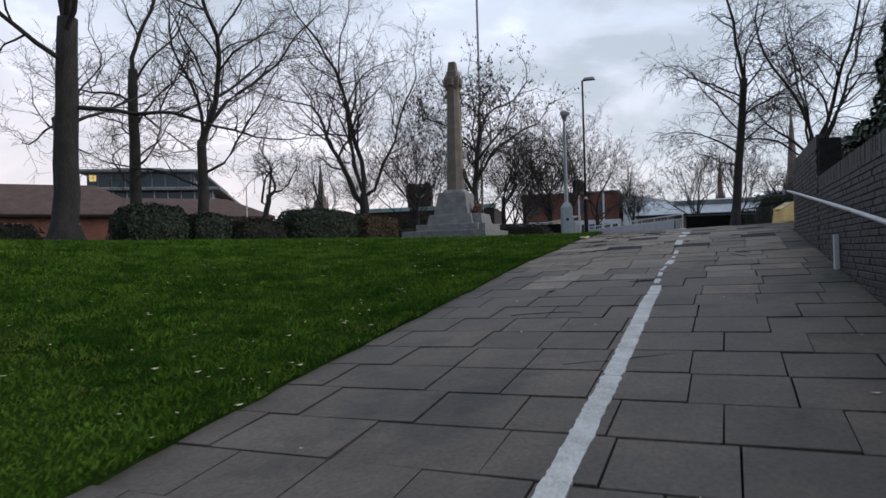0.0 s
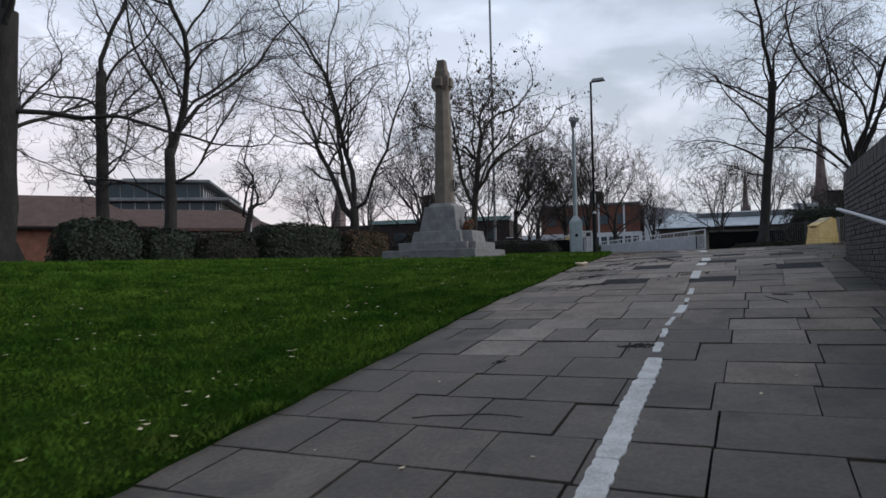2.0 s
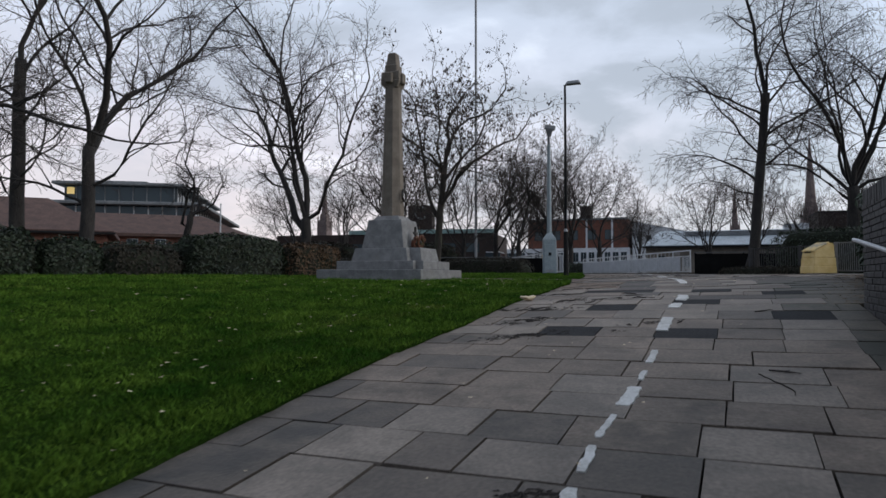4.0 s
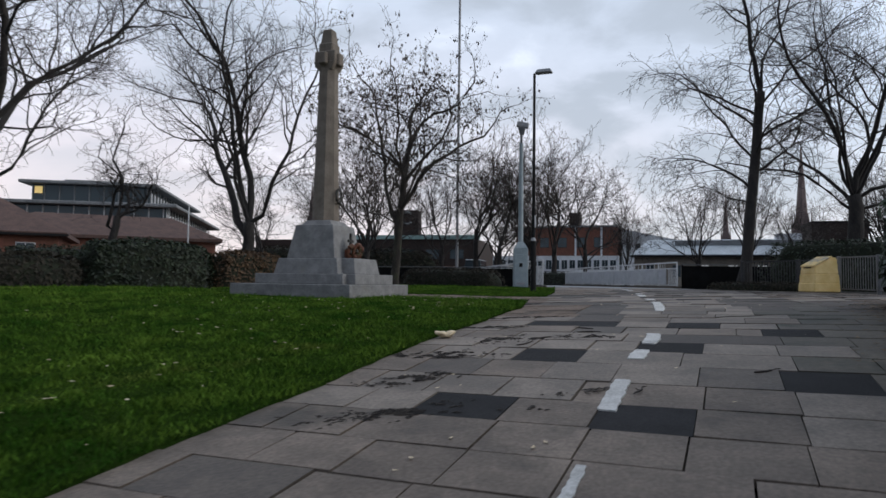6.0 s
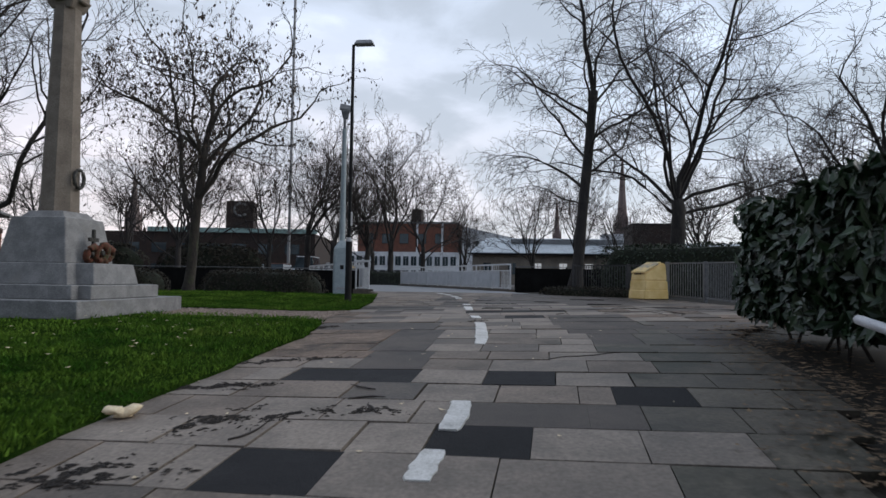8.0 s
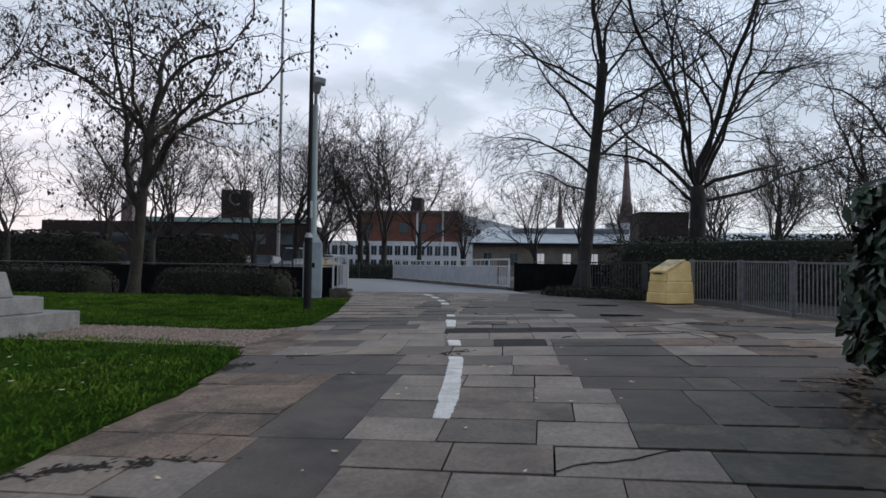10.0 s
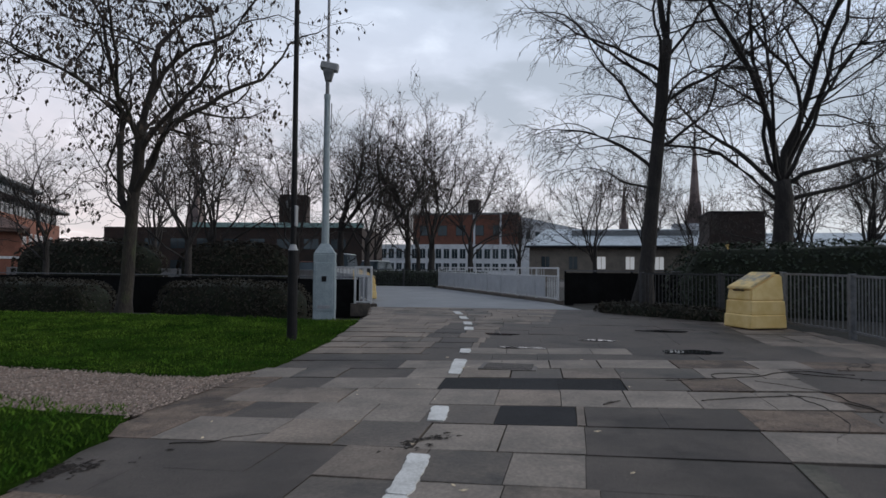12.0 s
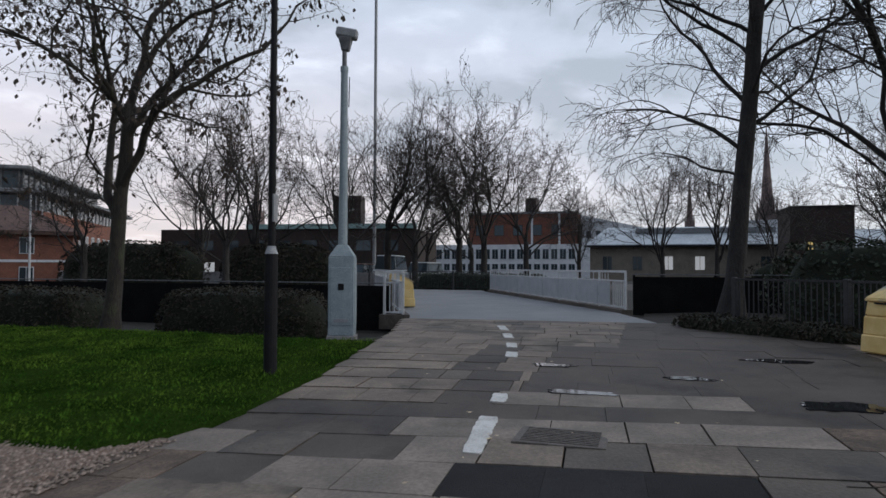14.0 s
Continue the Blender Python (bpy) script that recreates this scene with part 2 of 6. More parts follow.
M_WHITE = mat("white_painted_steel", (0.52, 0.53, 0.53), (0.66, 0.67, 0.67), 4, 0.5, 0.15, 60, c3=(0.38, 0.36, 0.33), spots=0.64)
M_PANEL = mat("parapet_panel", (0.36, 0.38, 0.40), (0.46, 0.48, 0.50), 2.5, 0.4, 0.1, 60, c3=(0.28, 0.29, 0.30), spots=0.62)
# darkened rail colour, for a run in shade and the far railing
M_DARKRAIL = mat("dark_railing", (0.022, 0.023, 0.024), (0.045, 0.046, 0.048), 8, 0.6, 0.15, 60)
M_GALV = mat("galvanised_rail", (0.11, 0.115, 0.12), (0.19, 0.196, 0.202), 8, 0.5, 0.15, 60, metal=0.2)
M_YELLOW = mat("yellow_plastic", (0.76, 0.53, 0.18), (0.88, 0.66, 0.29), 3, 0.5, 0.1, 60, c3=(0.56, 0.38, 0.13), spots=0.62, grit=0.08)
M_YELLOW_LID = mat("scuffed_yellow_plastic", (0.70, 0.50, 0.19), (0.82, 0.62, 0.28), 4, 0.6, 0.12, 60, c3=(0.30, 0.28, 0.24), spots=0.47, grit=0.1)
M_DARKFENCE = mat("dark_fence", (0.006, 0.006, 0.006), (0.012, 0.012, 0.012), 2, 0.88, 0.2, 30, spec=0.1)
M_CONCRETE = mat("concrete", (0.22, 0.21, 0.20), (0.32, 0.31, 0.30), 1.5, 0.85, 0.4, 40, c3=(0.14, 0.13, 0.12))
M_REDBRICK = mat("red_brick", (0.175, 0.074, 0.050), (0.26, 0.110, 0.074), 1.2, 0.85, 0.0, 14, c3=(0.13, 0.06, 0.045), spots=0.6)
M_REDDARK = mat("weathered_red_brick", (0.13, 0.055, 0.038), (0.20, 0.082, 0.054), 1.2, 0.85, 0.0, 14)
M_BROWNBRICK = mat("brown_brick", (0.024, 0.017, 0.014), (0.045, 0.029, 0.023), 1.0, 0.85, 0.0, 12)
M_BUFF = mat("buff_wall", (0.19, 0.165, 0.135), (0.27, 0.235, 0.19), 1.0, 0.85, 0.0, 12)
M_TILE = mat("roof_tiles", (0.075, 0.044, 0.036), (0.125, 0.075, 0.060), 1.5, 0.85, 0.0, 12)
M_METALROOF = mat("metal_roof", (0.33, 0.37, 0.40), (0.45, 0.50, 0.53), 0.4, 0.45, 0.0, 5)
M_ROOFGREY = mat("grey_roof", (0.14, 0.15, 0.155), (0.22, 0.23, 0.235), 0.4, 0.6, 0.0, 5)
M_WHITEWALL = mat("white_cladding", (0.58, 0.60, 0.62), (0.72, 0.74, 0.75), 0.5, 0.6, 0.0, 5)
M_GREENROOF = mat("pale_green_fascia", (0.20, 0.32, 0.30), (0.28, 0.40, 0.38), 0.6, 0.6, 0.0, 6)
# stone lightened a little so the far spires look hazy
M_SPIRE = mat("spire_stone", (0.15, 0.112, 0.104), (0.21, 0.165, 0.155), 0.3, 0.9, 0.0, 3)
M_FOAM = mat("cream_foam", (0.66, 0.52, 0.33), (0.78, 0.64, 0.43), 12, 0.7, 0.2, 60)
M_LITTER = mat("fallen_leaf", (0.075, 0.048, 0.026), (0.20, 0.135, 0.075), 9, 0.8, 0.0, 30, vary=0.4)
M_MUD = mat("leaf_mud", (0.013, 0.010, 0.008), (0.034, 0.026, 0.020), 14, 0.9, 0.9, 60, bumpd=0.02)
M_IRON = mat("cast_iron", (0.085, 0.074, 0.064), (0.15, 0.13, 0.115), 12, 0.65, 0.3, 60, metal=0.15)


def plain(name, colour, rough=0.1, metal=0.0, glow=None, power=0.0):
    m = bpy.data.materials.new(name)
    m.use_nodes = True
    b = m.node_tree.nodes["Principled BSDF"]
    b.inputs["Base Color"].default_value = (*colour, 1)
    b.inputs["Roughness"].default_value = rough
    b.inputs["Metallic"].default_value = metal
    if glow:
        b.inputs["Emission Color"].default_value = (*glow, 1)
        b.inputs["Emission Strength"].default_value = power
    return m


M_GLASS = plain("window_glass", (0.05, 0.07, 0.08), 0.06, 0.3)
M_LIT = plain("lit_window", (0.5, 0.4, 0.2), 0.4, 0.0, (1.0, 0.72, 0.25), 0.5)
M_SHOPLIT = plain("lit_shop_window", (0.5, 0.5, 0.5), 0.4, 0.0, (0.95, 0.97, 1.0), 0.28)
M_WATER = plain("puddle_water", (0.02, 0.02, 0.022), 0.03)


# ---- mesh helpers ----
def mesh_ob(name, verts, faces, material, parent=None, label="", smooth=False, mats=None, mat_ids=None):
    me = bpy.data.meshes.new(name)
    me.from_pydata([tuple(v) for v in verts], [], faces)
    for m in (mats or [material]):
        me.materials.append(m)
    if mat_ids is not None:
        me.polygons.foreach_set("material_index", mat_ids)
    if smooth:
        me.polygons.foreach_set("use_smooth", [True] * len(me.polygons))
    me.update()
    ob = new(name, me)
    if parent:
        ob.parent = parent
    if label:
        tagged(ob, label=label)
    return ob


def part(name, bm, material, parent=None, label="", smooth=False):
    me = bpy.data.meshes.new(name)
    bmesh.ops.recalc_face_normals(bm, faces=bm.faces)
    bm.to_mesh(me)
    bm.free()
    me.materials.append(material)
    if smooth:
        for p in me.polygons:
            p.use_smooth = True
    ob = new(name, me)
    if parent:
        ob.parent = parent
    if label:
        tagged(ob, label=label)
    return ob


def empty(name, x, y, z, label, category, group="", kind="", rz=0.0):
    ob = new(name)
    ob.matrix_basis = pose(x, y, z, 0, 0, rz)
    return tagged(ob, label, category, group, kind)


def box(bm, x0, x1, y0, y1, z0, z1, bevel=0.0, m=None):
    r = bmesh.ops.create_cube(bm, size=1.0)
    vs = r["verts"]
    for v in vs:
        v.co = Vector((x0 + (v.co.x + 0.5) * (x1 - x0), y0 + (v.co.y + 0.5) * (y1 - y0), z0 + (v.co.z + 0.5) * (z1 - z0)))
    if bevel:
        es = list({e for v in vs for e in v.link_edges})
        r = bmesh.ops.bevel(bm, geom=es, offset=bevel, segments=1, affect="EDGES", profile=0.5)
        vs = list({v for f in r["faces"] for v in f.verts} | {v for v in vs if v.is_valid})
    if m is not None:
        bmesh.ops.transform(bm, matrix=m, verts=[v for v in vs if v.is_valid])
    return vs


def box_part(name, x0, x1, y0, y1, z0, z1, material, parent, bevel=0.0, label="", m=None):
    bm = bmesh.new()
    box(bm, x0, x1, y0, y1, z0, z1, bevel, m)
    return part(name, bm, material, parent, label)


def frustum(bm, cx, cy, z0, z1, w0, d0, w1, d1, bevel=0.0):
    """A block with a rectangular foot and a smaller rectangular top."""
    v = []
    for z, w, d in ((z0, w0, d0), (z1, w1, d1)):
        for sx, sy in ((-1, -1), (1, -1), (1, 1), (-1, 1)):
            v.append(bm.verts.new((cx + sx * w / 2, cy + sy * d / 2, z)))
    fs = [bm.faces.new([v[i] for i in q]) for q in ((3, 2, 1, 0), (4, 5, 6, 7), (0, 1, 5, 4), (1, 2, 6, 5), (2, 3, 7, 6), (3, 0, 4, 7))]
    if bevel:
        bmesh.ops.bevel(bm, geom=list({e for f in fs for e in f.edges}), offset=bevel, segments=1, affect="EDGES")
    return bm


def tube(verts, faces, pts, radii, sides):
    """Adds a tapered tube along pts to the two lists."""
    base = len(verts)
    n = len(pts)
    for i in range(n):
        d = (pts[min(i + 1, n - 1)] - pts[max(i - 1, 0)])
        d.normalize()
        a = d.orthogonal()
        a.normalize()
        b = d.cross(a)
        for k in range(sides):
            w = 2 * math.pi * k / sides
            verts.append(pts[i] + (a * math.cos(w) + b * math.sin(w)) * radii[i])
    for i in range(n - 1):
        for k in range(sides):
            k2 = (k + 1) % sides
            faces.append((base + i * sides + k, base + i * sides + k2, base + (i + 1) * sides + k2, base + (i + 1) * sides + k))
    faces.append(tuple(base + (n - 1) * sides + k for k in range(sides)))


def bar(name, a, b, r, material, parent, sides=10, label="", r2=None):
    verts, faces = [], []
    a, b = Vector(a), Vector(b)
    tube(verts, faces, [a, b], [r, r if r2 is None else r2], sides)
    faces.append(tuple(range(sides - 1, -1, -1)))
    return mesh_ob(name, verts, faces, material, parent, label, smooth=False)


def rot_pts(pts, ang, cx=0.0, cy=0.0):
    c, s = math.cos(ang), math.sin(ang)
    return [Vector((cx + p[0] * c - p[1] * s, cy + p[0] * s + p[1] * c, p[2])) for p in pts]


# ---- the lie of the land ----
RAMP_Y = np.array([-60, -5, 0, 8, 16, 20, 24, 28, 32, 2000.0])
RAMP_Z = np.array([-7.0, -0.585, 0, 0.94, 1.82, 2.06, 2.13, 2.20, 2.27, 2.27])


def ramp(y):
    """Height of the path at y: a ramp that levels out."""
    return float(sum(np.interp(y + o, RAMP_Y, RAMP_Z) for o in (-1.2, -0.4, 0.4, 1.2)) / 4)


def path_z(x, y):
    """Height of the paving, which falls a little to the left."""
    return ramp(y) + 0.028 * min(3.5, max(-2.9, x)) * float(np.interp(y, [0, 4, 26, 30], [0.3, 1, 1, 0]))


EDGE_Y = [-60, 0, 5, 7, 9, 11, 12.5, 14, 16, 18, 20.4, 22.3, 23.3]
EDGE_X = [-3.4, -3.25, -3.10, -2.97, -2.84, -2.80, -2.67, -2.47, -2.37, -2.22, -2.22, -2.6, -3.1]


def edge(y):
    """Left edge of the paving."""
    if y > 25.1:
        return float(np.interp(y, [25.1, 26, 28, 30.5, 33, 36.2, 60], [-3.1, -2.9, -3.05, -3.5, -4.0, -5.0, -16.0]))
    if y > 23.3:
        return -3.1
    return float(np.interp(y, EDGE_Y, EDGE_X))


def wall_x(y):
    """Face of the brick wall."""
    return 1.88 + 0.058 * (y - 8.0)


def right(y):
    """Right edge of the paving."""
    if y < 15.4:
        return wall_x(y)
    return float(np.interp(y, [15.4, 17, 20.6, 22, 24, 26.3, 28.2, 30.5, 32, 33.6, 35, 38], [2.4, 2.95, 3.3, 4.2, 5.9, 6.25, 5.8, 5.6, 5.0, 4.0, 2.2, 0.8]))


def smooth01(v):
    v = min(1.0, max(0.0, v))
    return v * v * (3 - 2 * v)


def lawn_z(x, y):
    r = path_z(x, y)
    s = 0.92 * smooth01((-2.9 - x) / 14.0)
    bump_ = 0.02 * noise.noise(Vector((x * 0.5, y * 0.5, 0))) + 0.012 * noise.noise(Vector((x * 2, y * 2, 3)))
    return r + max(0.0, 2.16 - r) * s + 0.035 + bump_ * smooth01((-2.6 - x) / 1.0)


def build_ground():
    """One sheet of earth out to the horizon, just under paving and lawn."""
    xs = [-1500, -600, -250, -120] + [-60 + 2.0 * i for i in range(61)] + [120, 250, 600, 1500]
    ys = [-1500, -500, -200, -60] + [-30 + 1.5 * i for i in range(70)] + [120, 250, 600, 1500]
    verts, faces = [], []
    for y in ys:
        for x in xs:
            z = path_z(x, max(y, -40)) - 0.02
            if x < -3:
                z = lawn_z(x, max(y, -40)) - 0.08 - 0.45 * smooth01((y - 29.5) / 3.0)
            verts.append((x, y, z - 0.06))
    n = len(xs)
    for j in range(len(ys) - 1):
        for i in range(n - 1):
            faces.append((j * n + i, j * n + i + 1, (j + 1) * n + i + 1, (j + 1) * n + i))
    g = mesh_ob("ground", verts, faces, M_JOINT, smooth=True)
    tagged(g, "dark bare earth and moss beneath paving and lawn", "ground", kind="structure")


build_ground()


# ---- lawns, gravel, bridge deck ----
def strip(name, x_of0, x_of1, y0, y1, dy, nx, zfun, material, label, category, kind="structure", skirt=0.06):
    """A sheet between two edge lines, with its border turned down into the earth."""
    verts, faces = [], []
    ny = int((y1 - y0) / dy) + 1
    for j in range(ny):
        y = y0 + (y1 - y0) * j / (ny - 1)
        a, b = x_of0(y), x_of1(y)
        for i in range(nx):
            u = (i / (nx - 1))
            x = a + (b - a) * (1 - (1 - u) ** 1.8)
            drop = skirt if (i in (0, nx - 1) or j in (0, ny - 1)) else 0.0
            verts.append((x, y, zfun(x, y) - drop))
    for j in range(ny - 1):
        for i in range(nx - 1):
            faces.append((j * nx + i, j * nx + i + 1, (j + 1) * nx + i + 1, (j + 1) * nx + i))
    return tagged(mesh_ob(name, verts, faces, material, smooth=True), label, category, kind=kind)


def ragged(y):
    return 0.05 * noise.noise(Vector((y * 2.3, 0, 7))) + 0.03 * noise.noise(Vector((y * 7.0, 0, 2)))


def lawn1_edge(y):
    return edge(y) + ragged(y) + 0.03


strip("lawn", lambda y: -60.0, lawn1_edge, -30, 23.2, 0.3, 60, lawn_z, M_SOIL, "sloping mown lawn beside the paved path", "lawn")
strip("lawn_far", lambda y: -60.0, lambda y: edge(y) + ragged(y) + 0.02 - max(0, 0.6 - (y - 24.6)) * 0.6, 24.6, 31.2, 0.3, 60, lawn_z, M_SOIL, "flat lawn between gravel path and shrubs", "lawn")
strip("gravel_path", lambda y: -60.0, lambda y: -3.05, 22.6, 25.4, 0.2, 40, lambda x, y: lawn_z(x, y) - 0.03, M_GRAVEL, "worn brown gravel path crossing the lawn", "path")
def bed_z(x, y):
    """The planted bed drops towards the fence."""
    return lawn_z(x, y) - 0.03 - 0.42 * smooth01((y - 30.6) / 3.2) * smooth01((-3.6 - x) / 1.2)


strip("flower_bed", lambda y: -60.0, lambda y: edge(y) - 0.05, 30.9, 37.0, 0.3, 60, bed_z, M_JOINT, "dark bare soil under shrubs", "soil bed")
strip("soil_bed", lambda y: right(y) - 0.02, lambda y: right(y) + 9.0, 15.3, 42.0, 0.3, 12, lambda x, y: ramp(y) + 0.02 + 0.03 * noise.noise(Vector((x * 3, y * 3, 1))), M_JOINT, "dark leaf-strewn soil under the hedge", "soil bed")
strip("side_lawn", lambda y: 7.4, lambda y: 40.0, 24.0, 60, 1.0, 10, lambda x, y: ramp(y) + 0.05, M_SOIL, "grass behind the metal railings", "lawn")


def deck_left(y):
    return float(np.interp(y, [33.2, 36.2, 57], [-4.1, -5.25, -15.3]))


def deck_right(y):
    return float(np.interp(y, [33.2, 35, 36.5, 39.9, 56], [4.2, 2.2, 1.3, 0.25, -8.0]))


strip("bridge_deck", deck_left, deck_right, 36.3, 57.0, 0.5, 8, lambda x, y: 2.275, M_DECK, "pale grey footbridge deck surface", "bridge deck")
strip("far_road", lambda y: -140.0, lambda y: 140.0, 62.0, 80.0, 3.0, 12, lambda x, y: 2.24, M_OLD_ASPHALT, "distant grey road beyond the bridge", "road")


def blades(name, count, x0, x1, y0, y1, ok, hmin, hmax, material, label, seed, near=None):
    """Upright grass blades, each a thin bent triangle pair, scattered over a patch of lawn."""
    rng = np.random.default_rng(seed)
    pts = []
    while len(pts) < count:
        xy = rng.random((count, 2))
        for u, v in xy:
            x, y = x0 + (x1 - x0) * u, y0 + (y1 - y0) * v
            if near is not None and rng.random() > near(x, y):
                continue
            if ok(x, y):
                pts.append((x, y))
            if len(pts) >= count:
                break
    verts, faces = [], []
    for x, y in pts:
        z = lawn_z(x, y) - 0.005
        a = rng.random() * 6.283
        tuft = 0.75 + 0.9 * max(-0.4, noise.noise(Vector((x * 2.6, y * 2.6, 5.0))))
        h = (hmin + (hmax - hmin) * rng.random() ** 1.5) * tuft
        w = 0.0045 + 0.005 * rng.random()
        lx, ly = rng.normal(0, 0.45) * h, rng.normal(0, 0.45) * h
        ca, sa = math.cos(a) * w, math.sin(a) * w
        k = len(verts)
        verts += [(x - ca, y - sa, z), (x + ca, y + sa, z), (x + lx * 0.4 + ca * 0.7, y + ly * 0.4 + sa * 0.7, z + h * 0.6), (x + lx, y + ly, z + h)]
        faces += [(k, k + 1, k + 2), (k, k + 2, k + 3)]
    return tagged(mesh_ob(name, verts, faces, material), label, "grass", kind="stuff")


blades("grass", 165000, -11.0, -2.0, 1.5, 23.3, lambda x, y: x < lawn1_edge(y) + 0.02, 0.035, 0.085, M_GRASS,
       "short green grass blades on the sloping lawn", 11, near=lambda x, y: max(0.12, 1.0 - 0.055 * math.hypot(x + 1.5, max(0, y - 9)) - 0.03 * max(0, -x - 4)))
blades("grass_bank", 60000, -24.0, -9.5, 8.0, 23.2, lambda x, y: True, 0.05, 0.10, M_GRASS, "short green grass on the upper bank", 13, near=lambda x, y: max(0.15, 1.0 - 0.05 * (-9.5 - x)))
blades("grass_far", 55000, -16.0, -2.8, 24.8, 31.0, lambda x, y: x < edge(y) + ragged(y) - max(0, 0.6 - (y - 24.6)) * 0.6, 0.025, 0.06, M_GRASS, "short green grass on the far lawn", 12)


# ---- trees ----
class Growth:
    def __init__(self, seed, droop=0.0, up=0.25, wiggle=0.16, density=1.0, twig=0.006):
        self.rng = random.Random(seed)
        self.wood, self.woodf, self.tw, self.twf, self.tips = [], [], [], [], []
        self.droop, self.up, self.wiggle, self.density, self.twig = droop, up, wiggle, density, twig

    def side(self, d, ang):
        r = self.rng
        a = d.orthogonal()
        a.rotate(Matrix.Rotation(r.random() * 6.283, 3, d))
        a.normalize()
        return (d * math.cos(ang) + a * math.sin(ang)).normalized()

    def limb(self, p, d, length, r0, level, kids=True):
        r = self.rng
        n = max(3, int(3 + length / (0.55 if level < 3 else 0.3)))
        n = min(n, 9 if level < 2 else (6 if level < 4 else 4))
        pts, rad, dirs = [p.copy()], [r0], [d.copy()]
        step = length / n
        for i in range(n):
            k = self.wiggle * (0.7 if level < 1 else 1.15 if level < 2 else 1.75)
            d = d + Vector((r.gauss(0, k), r.gauss(0, k), r.gauss(0, k * 0.8)))
            lift = self.up * 0.45 if level == 1 else self.up if level < 3 else self.up * 0.6 - self.droop
            d.z += lift * 0.35 if level else 0.1
            d.normalize()
            p = p + d * step
            pts.append(p.copy())
            dirs.append(d.copy())
            rad.append(max(self.twig, r0 * (1 - (i + 1) / n * (0.62 if level < 2 else 0.75))))
        if level <= 1:
            tube(self.wood, self.woodf, pts, rad, 8 if level == 0 else 6)
        elif level == 2:
            tube(self.wood, self.woodf, pts, rad, 4)
        else:
            tube(self.tw, self.twf, pts, rad, 3)
        if level >= 4 or not kids:
            self.tips.append((pts[-1], dirs[-1]))
            return
        count = {0: 5, 1: 9, 2: 8, 3: 5}[level]
        count = max(2, round(count * self.density * (0.8 + 0.4 * r.random()) * min(1.3, 0.5 + length / (6, 4, 2.4, 1.2)[level] * 0.6)))
        for c in range(count):
            f = 0.28 + 0.72 * (c + r.random() * 0.8) / count if level else 0.55 + 0.45 * (c + 1) / count
            f = min(f, 1.0)
            i = min(int(f * n), n - 1)
            q = pts[i].lerp(pts[i + 1], f * n - i) if f < 1 else pts[-1]
            ang = radians(r.uniform(28, 66))
            sub = length * (r.uniform(0.36, 0.60) if level < 2 else r.uniform(0.30, 0.50)) * (1.15 - 0.45 * f)
            sr = min(rad[min(i + 1, n)] * 0.62, r0 * 0.42)
            if sub > 0.18:
                self.limb(q, self.side(dirs[i], ang), sub, max(self.twig, sr), level + 1)
        # the leader runs on as a finer branch
        if level < 4:
            self.limb(pts[-1], dirs[-1], length * (0.5 if level < 2 else 0.36), max(self.twig, rad[-1]), level + 1)


def tree(x, y, z, trunk_h, trunk_r, limbs, seed, label, lean=(0, 0), material=None, leaves=0, leaf_mat=None, group="bare trees", leaf_size=0.09, **kw):
    """A bare tree: limbs are (height share, azimuth in degrees from +y to +x, elevation in degrees, length, radius)."""
    g = Growth(seed, **kw)
    t = empty("tree", x, y, z, label, "tree", group)
    n = 8
    pts, rad = [], []
    for i in range(n + 1):
        f = i / n
        w = g.wiggle * 0.35 * trunk_r
        pts.append(Vector((lean[0] * f + g.rng.gauss(0, w), lean[1] * f + g.rng.gauss(0, w), -0.15 + (trunk_h + 0.15) * f)))
        flare = 1 + 0.75 * max(0, 1 - f * trunk_h / 0.9) ** 2
        rad.append(trunk_r * (1 - 0.28 * f) * flare)
    tube(g.wood, g.woodf, pts, rad, 12)
    for f, az, el, ln_, r0 in limbs:
        i = min(int(f * n), n - 1)
        q = pts[i].lerp(pts[i + 1], f * n - i)
        d = Vector((math.sin(radians(az)) * math.cos(radians(el)), math.cos(radians(az)) * math.cos(radians(el)), math.sin(radians(el))))
        g.limb(q - d * r0 * 0.4, d, ln_, r0 * 0.74, 1)
    mesh_ob("trunk", g.wood, g.woodf, material or M_BARK, t, "", smooth=True)
    mesh_ob("crown", g.tw, g.twf, M_TWIG, t, "fine bare twigs", smooth=False)
    if leaves:
        verts, faces = [], []
        for k in range(leaves):
            p, d = g.rng.choice(g.tips)
            p = p + Vector((g.rng.gauss(0, 0.06), g.rng.gauss(0, 0.06), -g.rng.random() * 0.12))
            a = g.rng.random() * 6.283
            s = leaf_size * g.rng.uniform(0.5, 1.2)
            u = Vector((math.cos(a), math.sin(a), g.rng.gauss(0, 0.3))) * s * 0.42
            dn = Vector((g.rng.gauss(0, 0.3), g.rng.gauss(0, 0.3), -1)) * s * 1.3
            b = len(verts)
            mid = p + dn * 0.5
            verts += [p, mid - u, p + dn, mid + u]
            faces += [(b, b + 1, b + 2), (b, b + 2, b + 3)]
        mesh_ob("leaves", verts, faces, leaf_mat or M_DEAD_LEAF, t, "withered brown leaves and seed clusters")
    return t


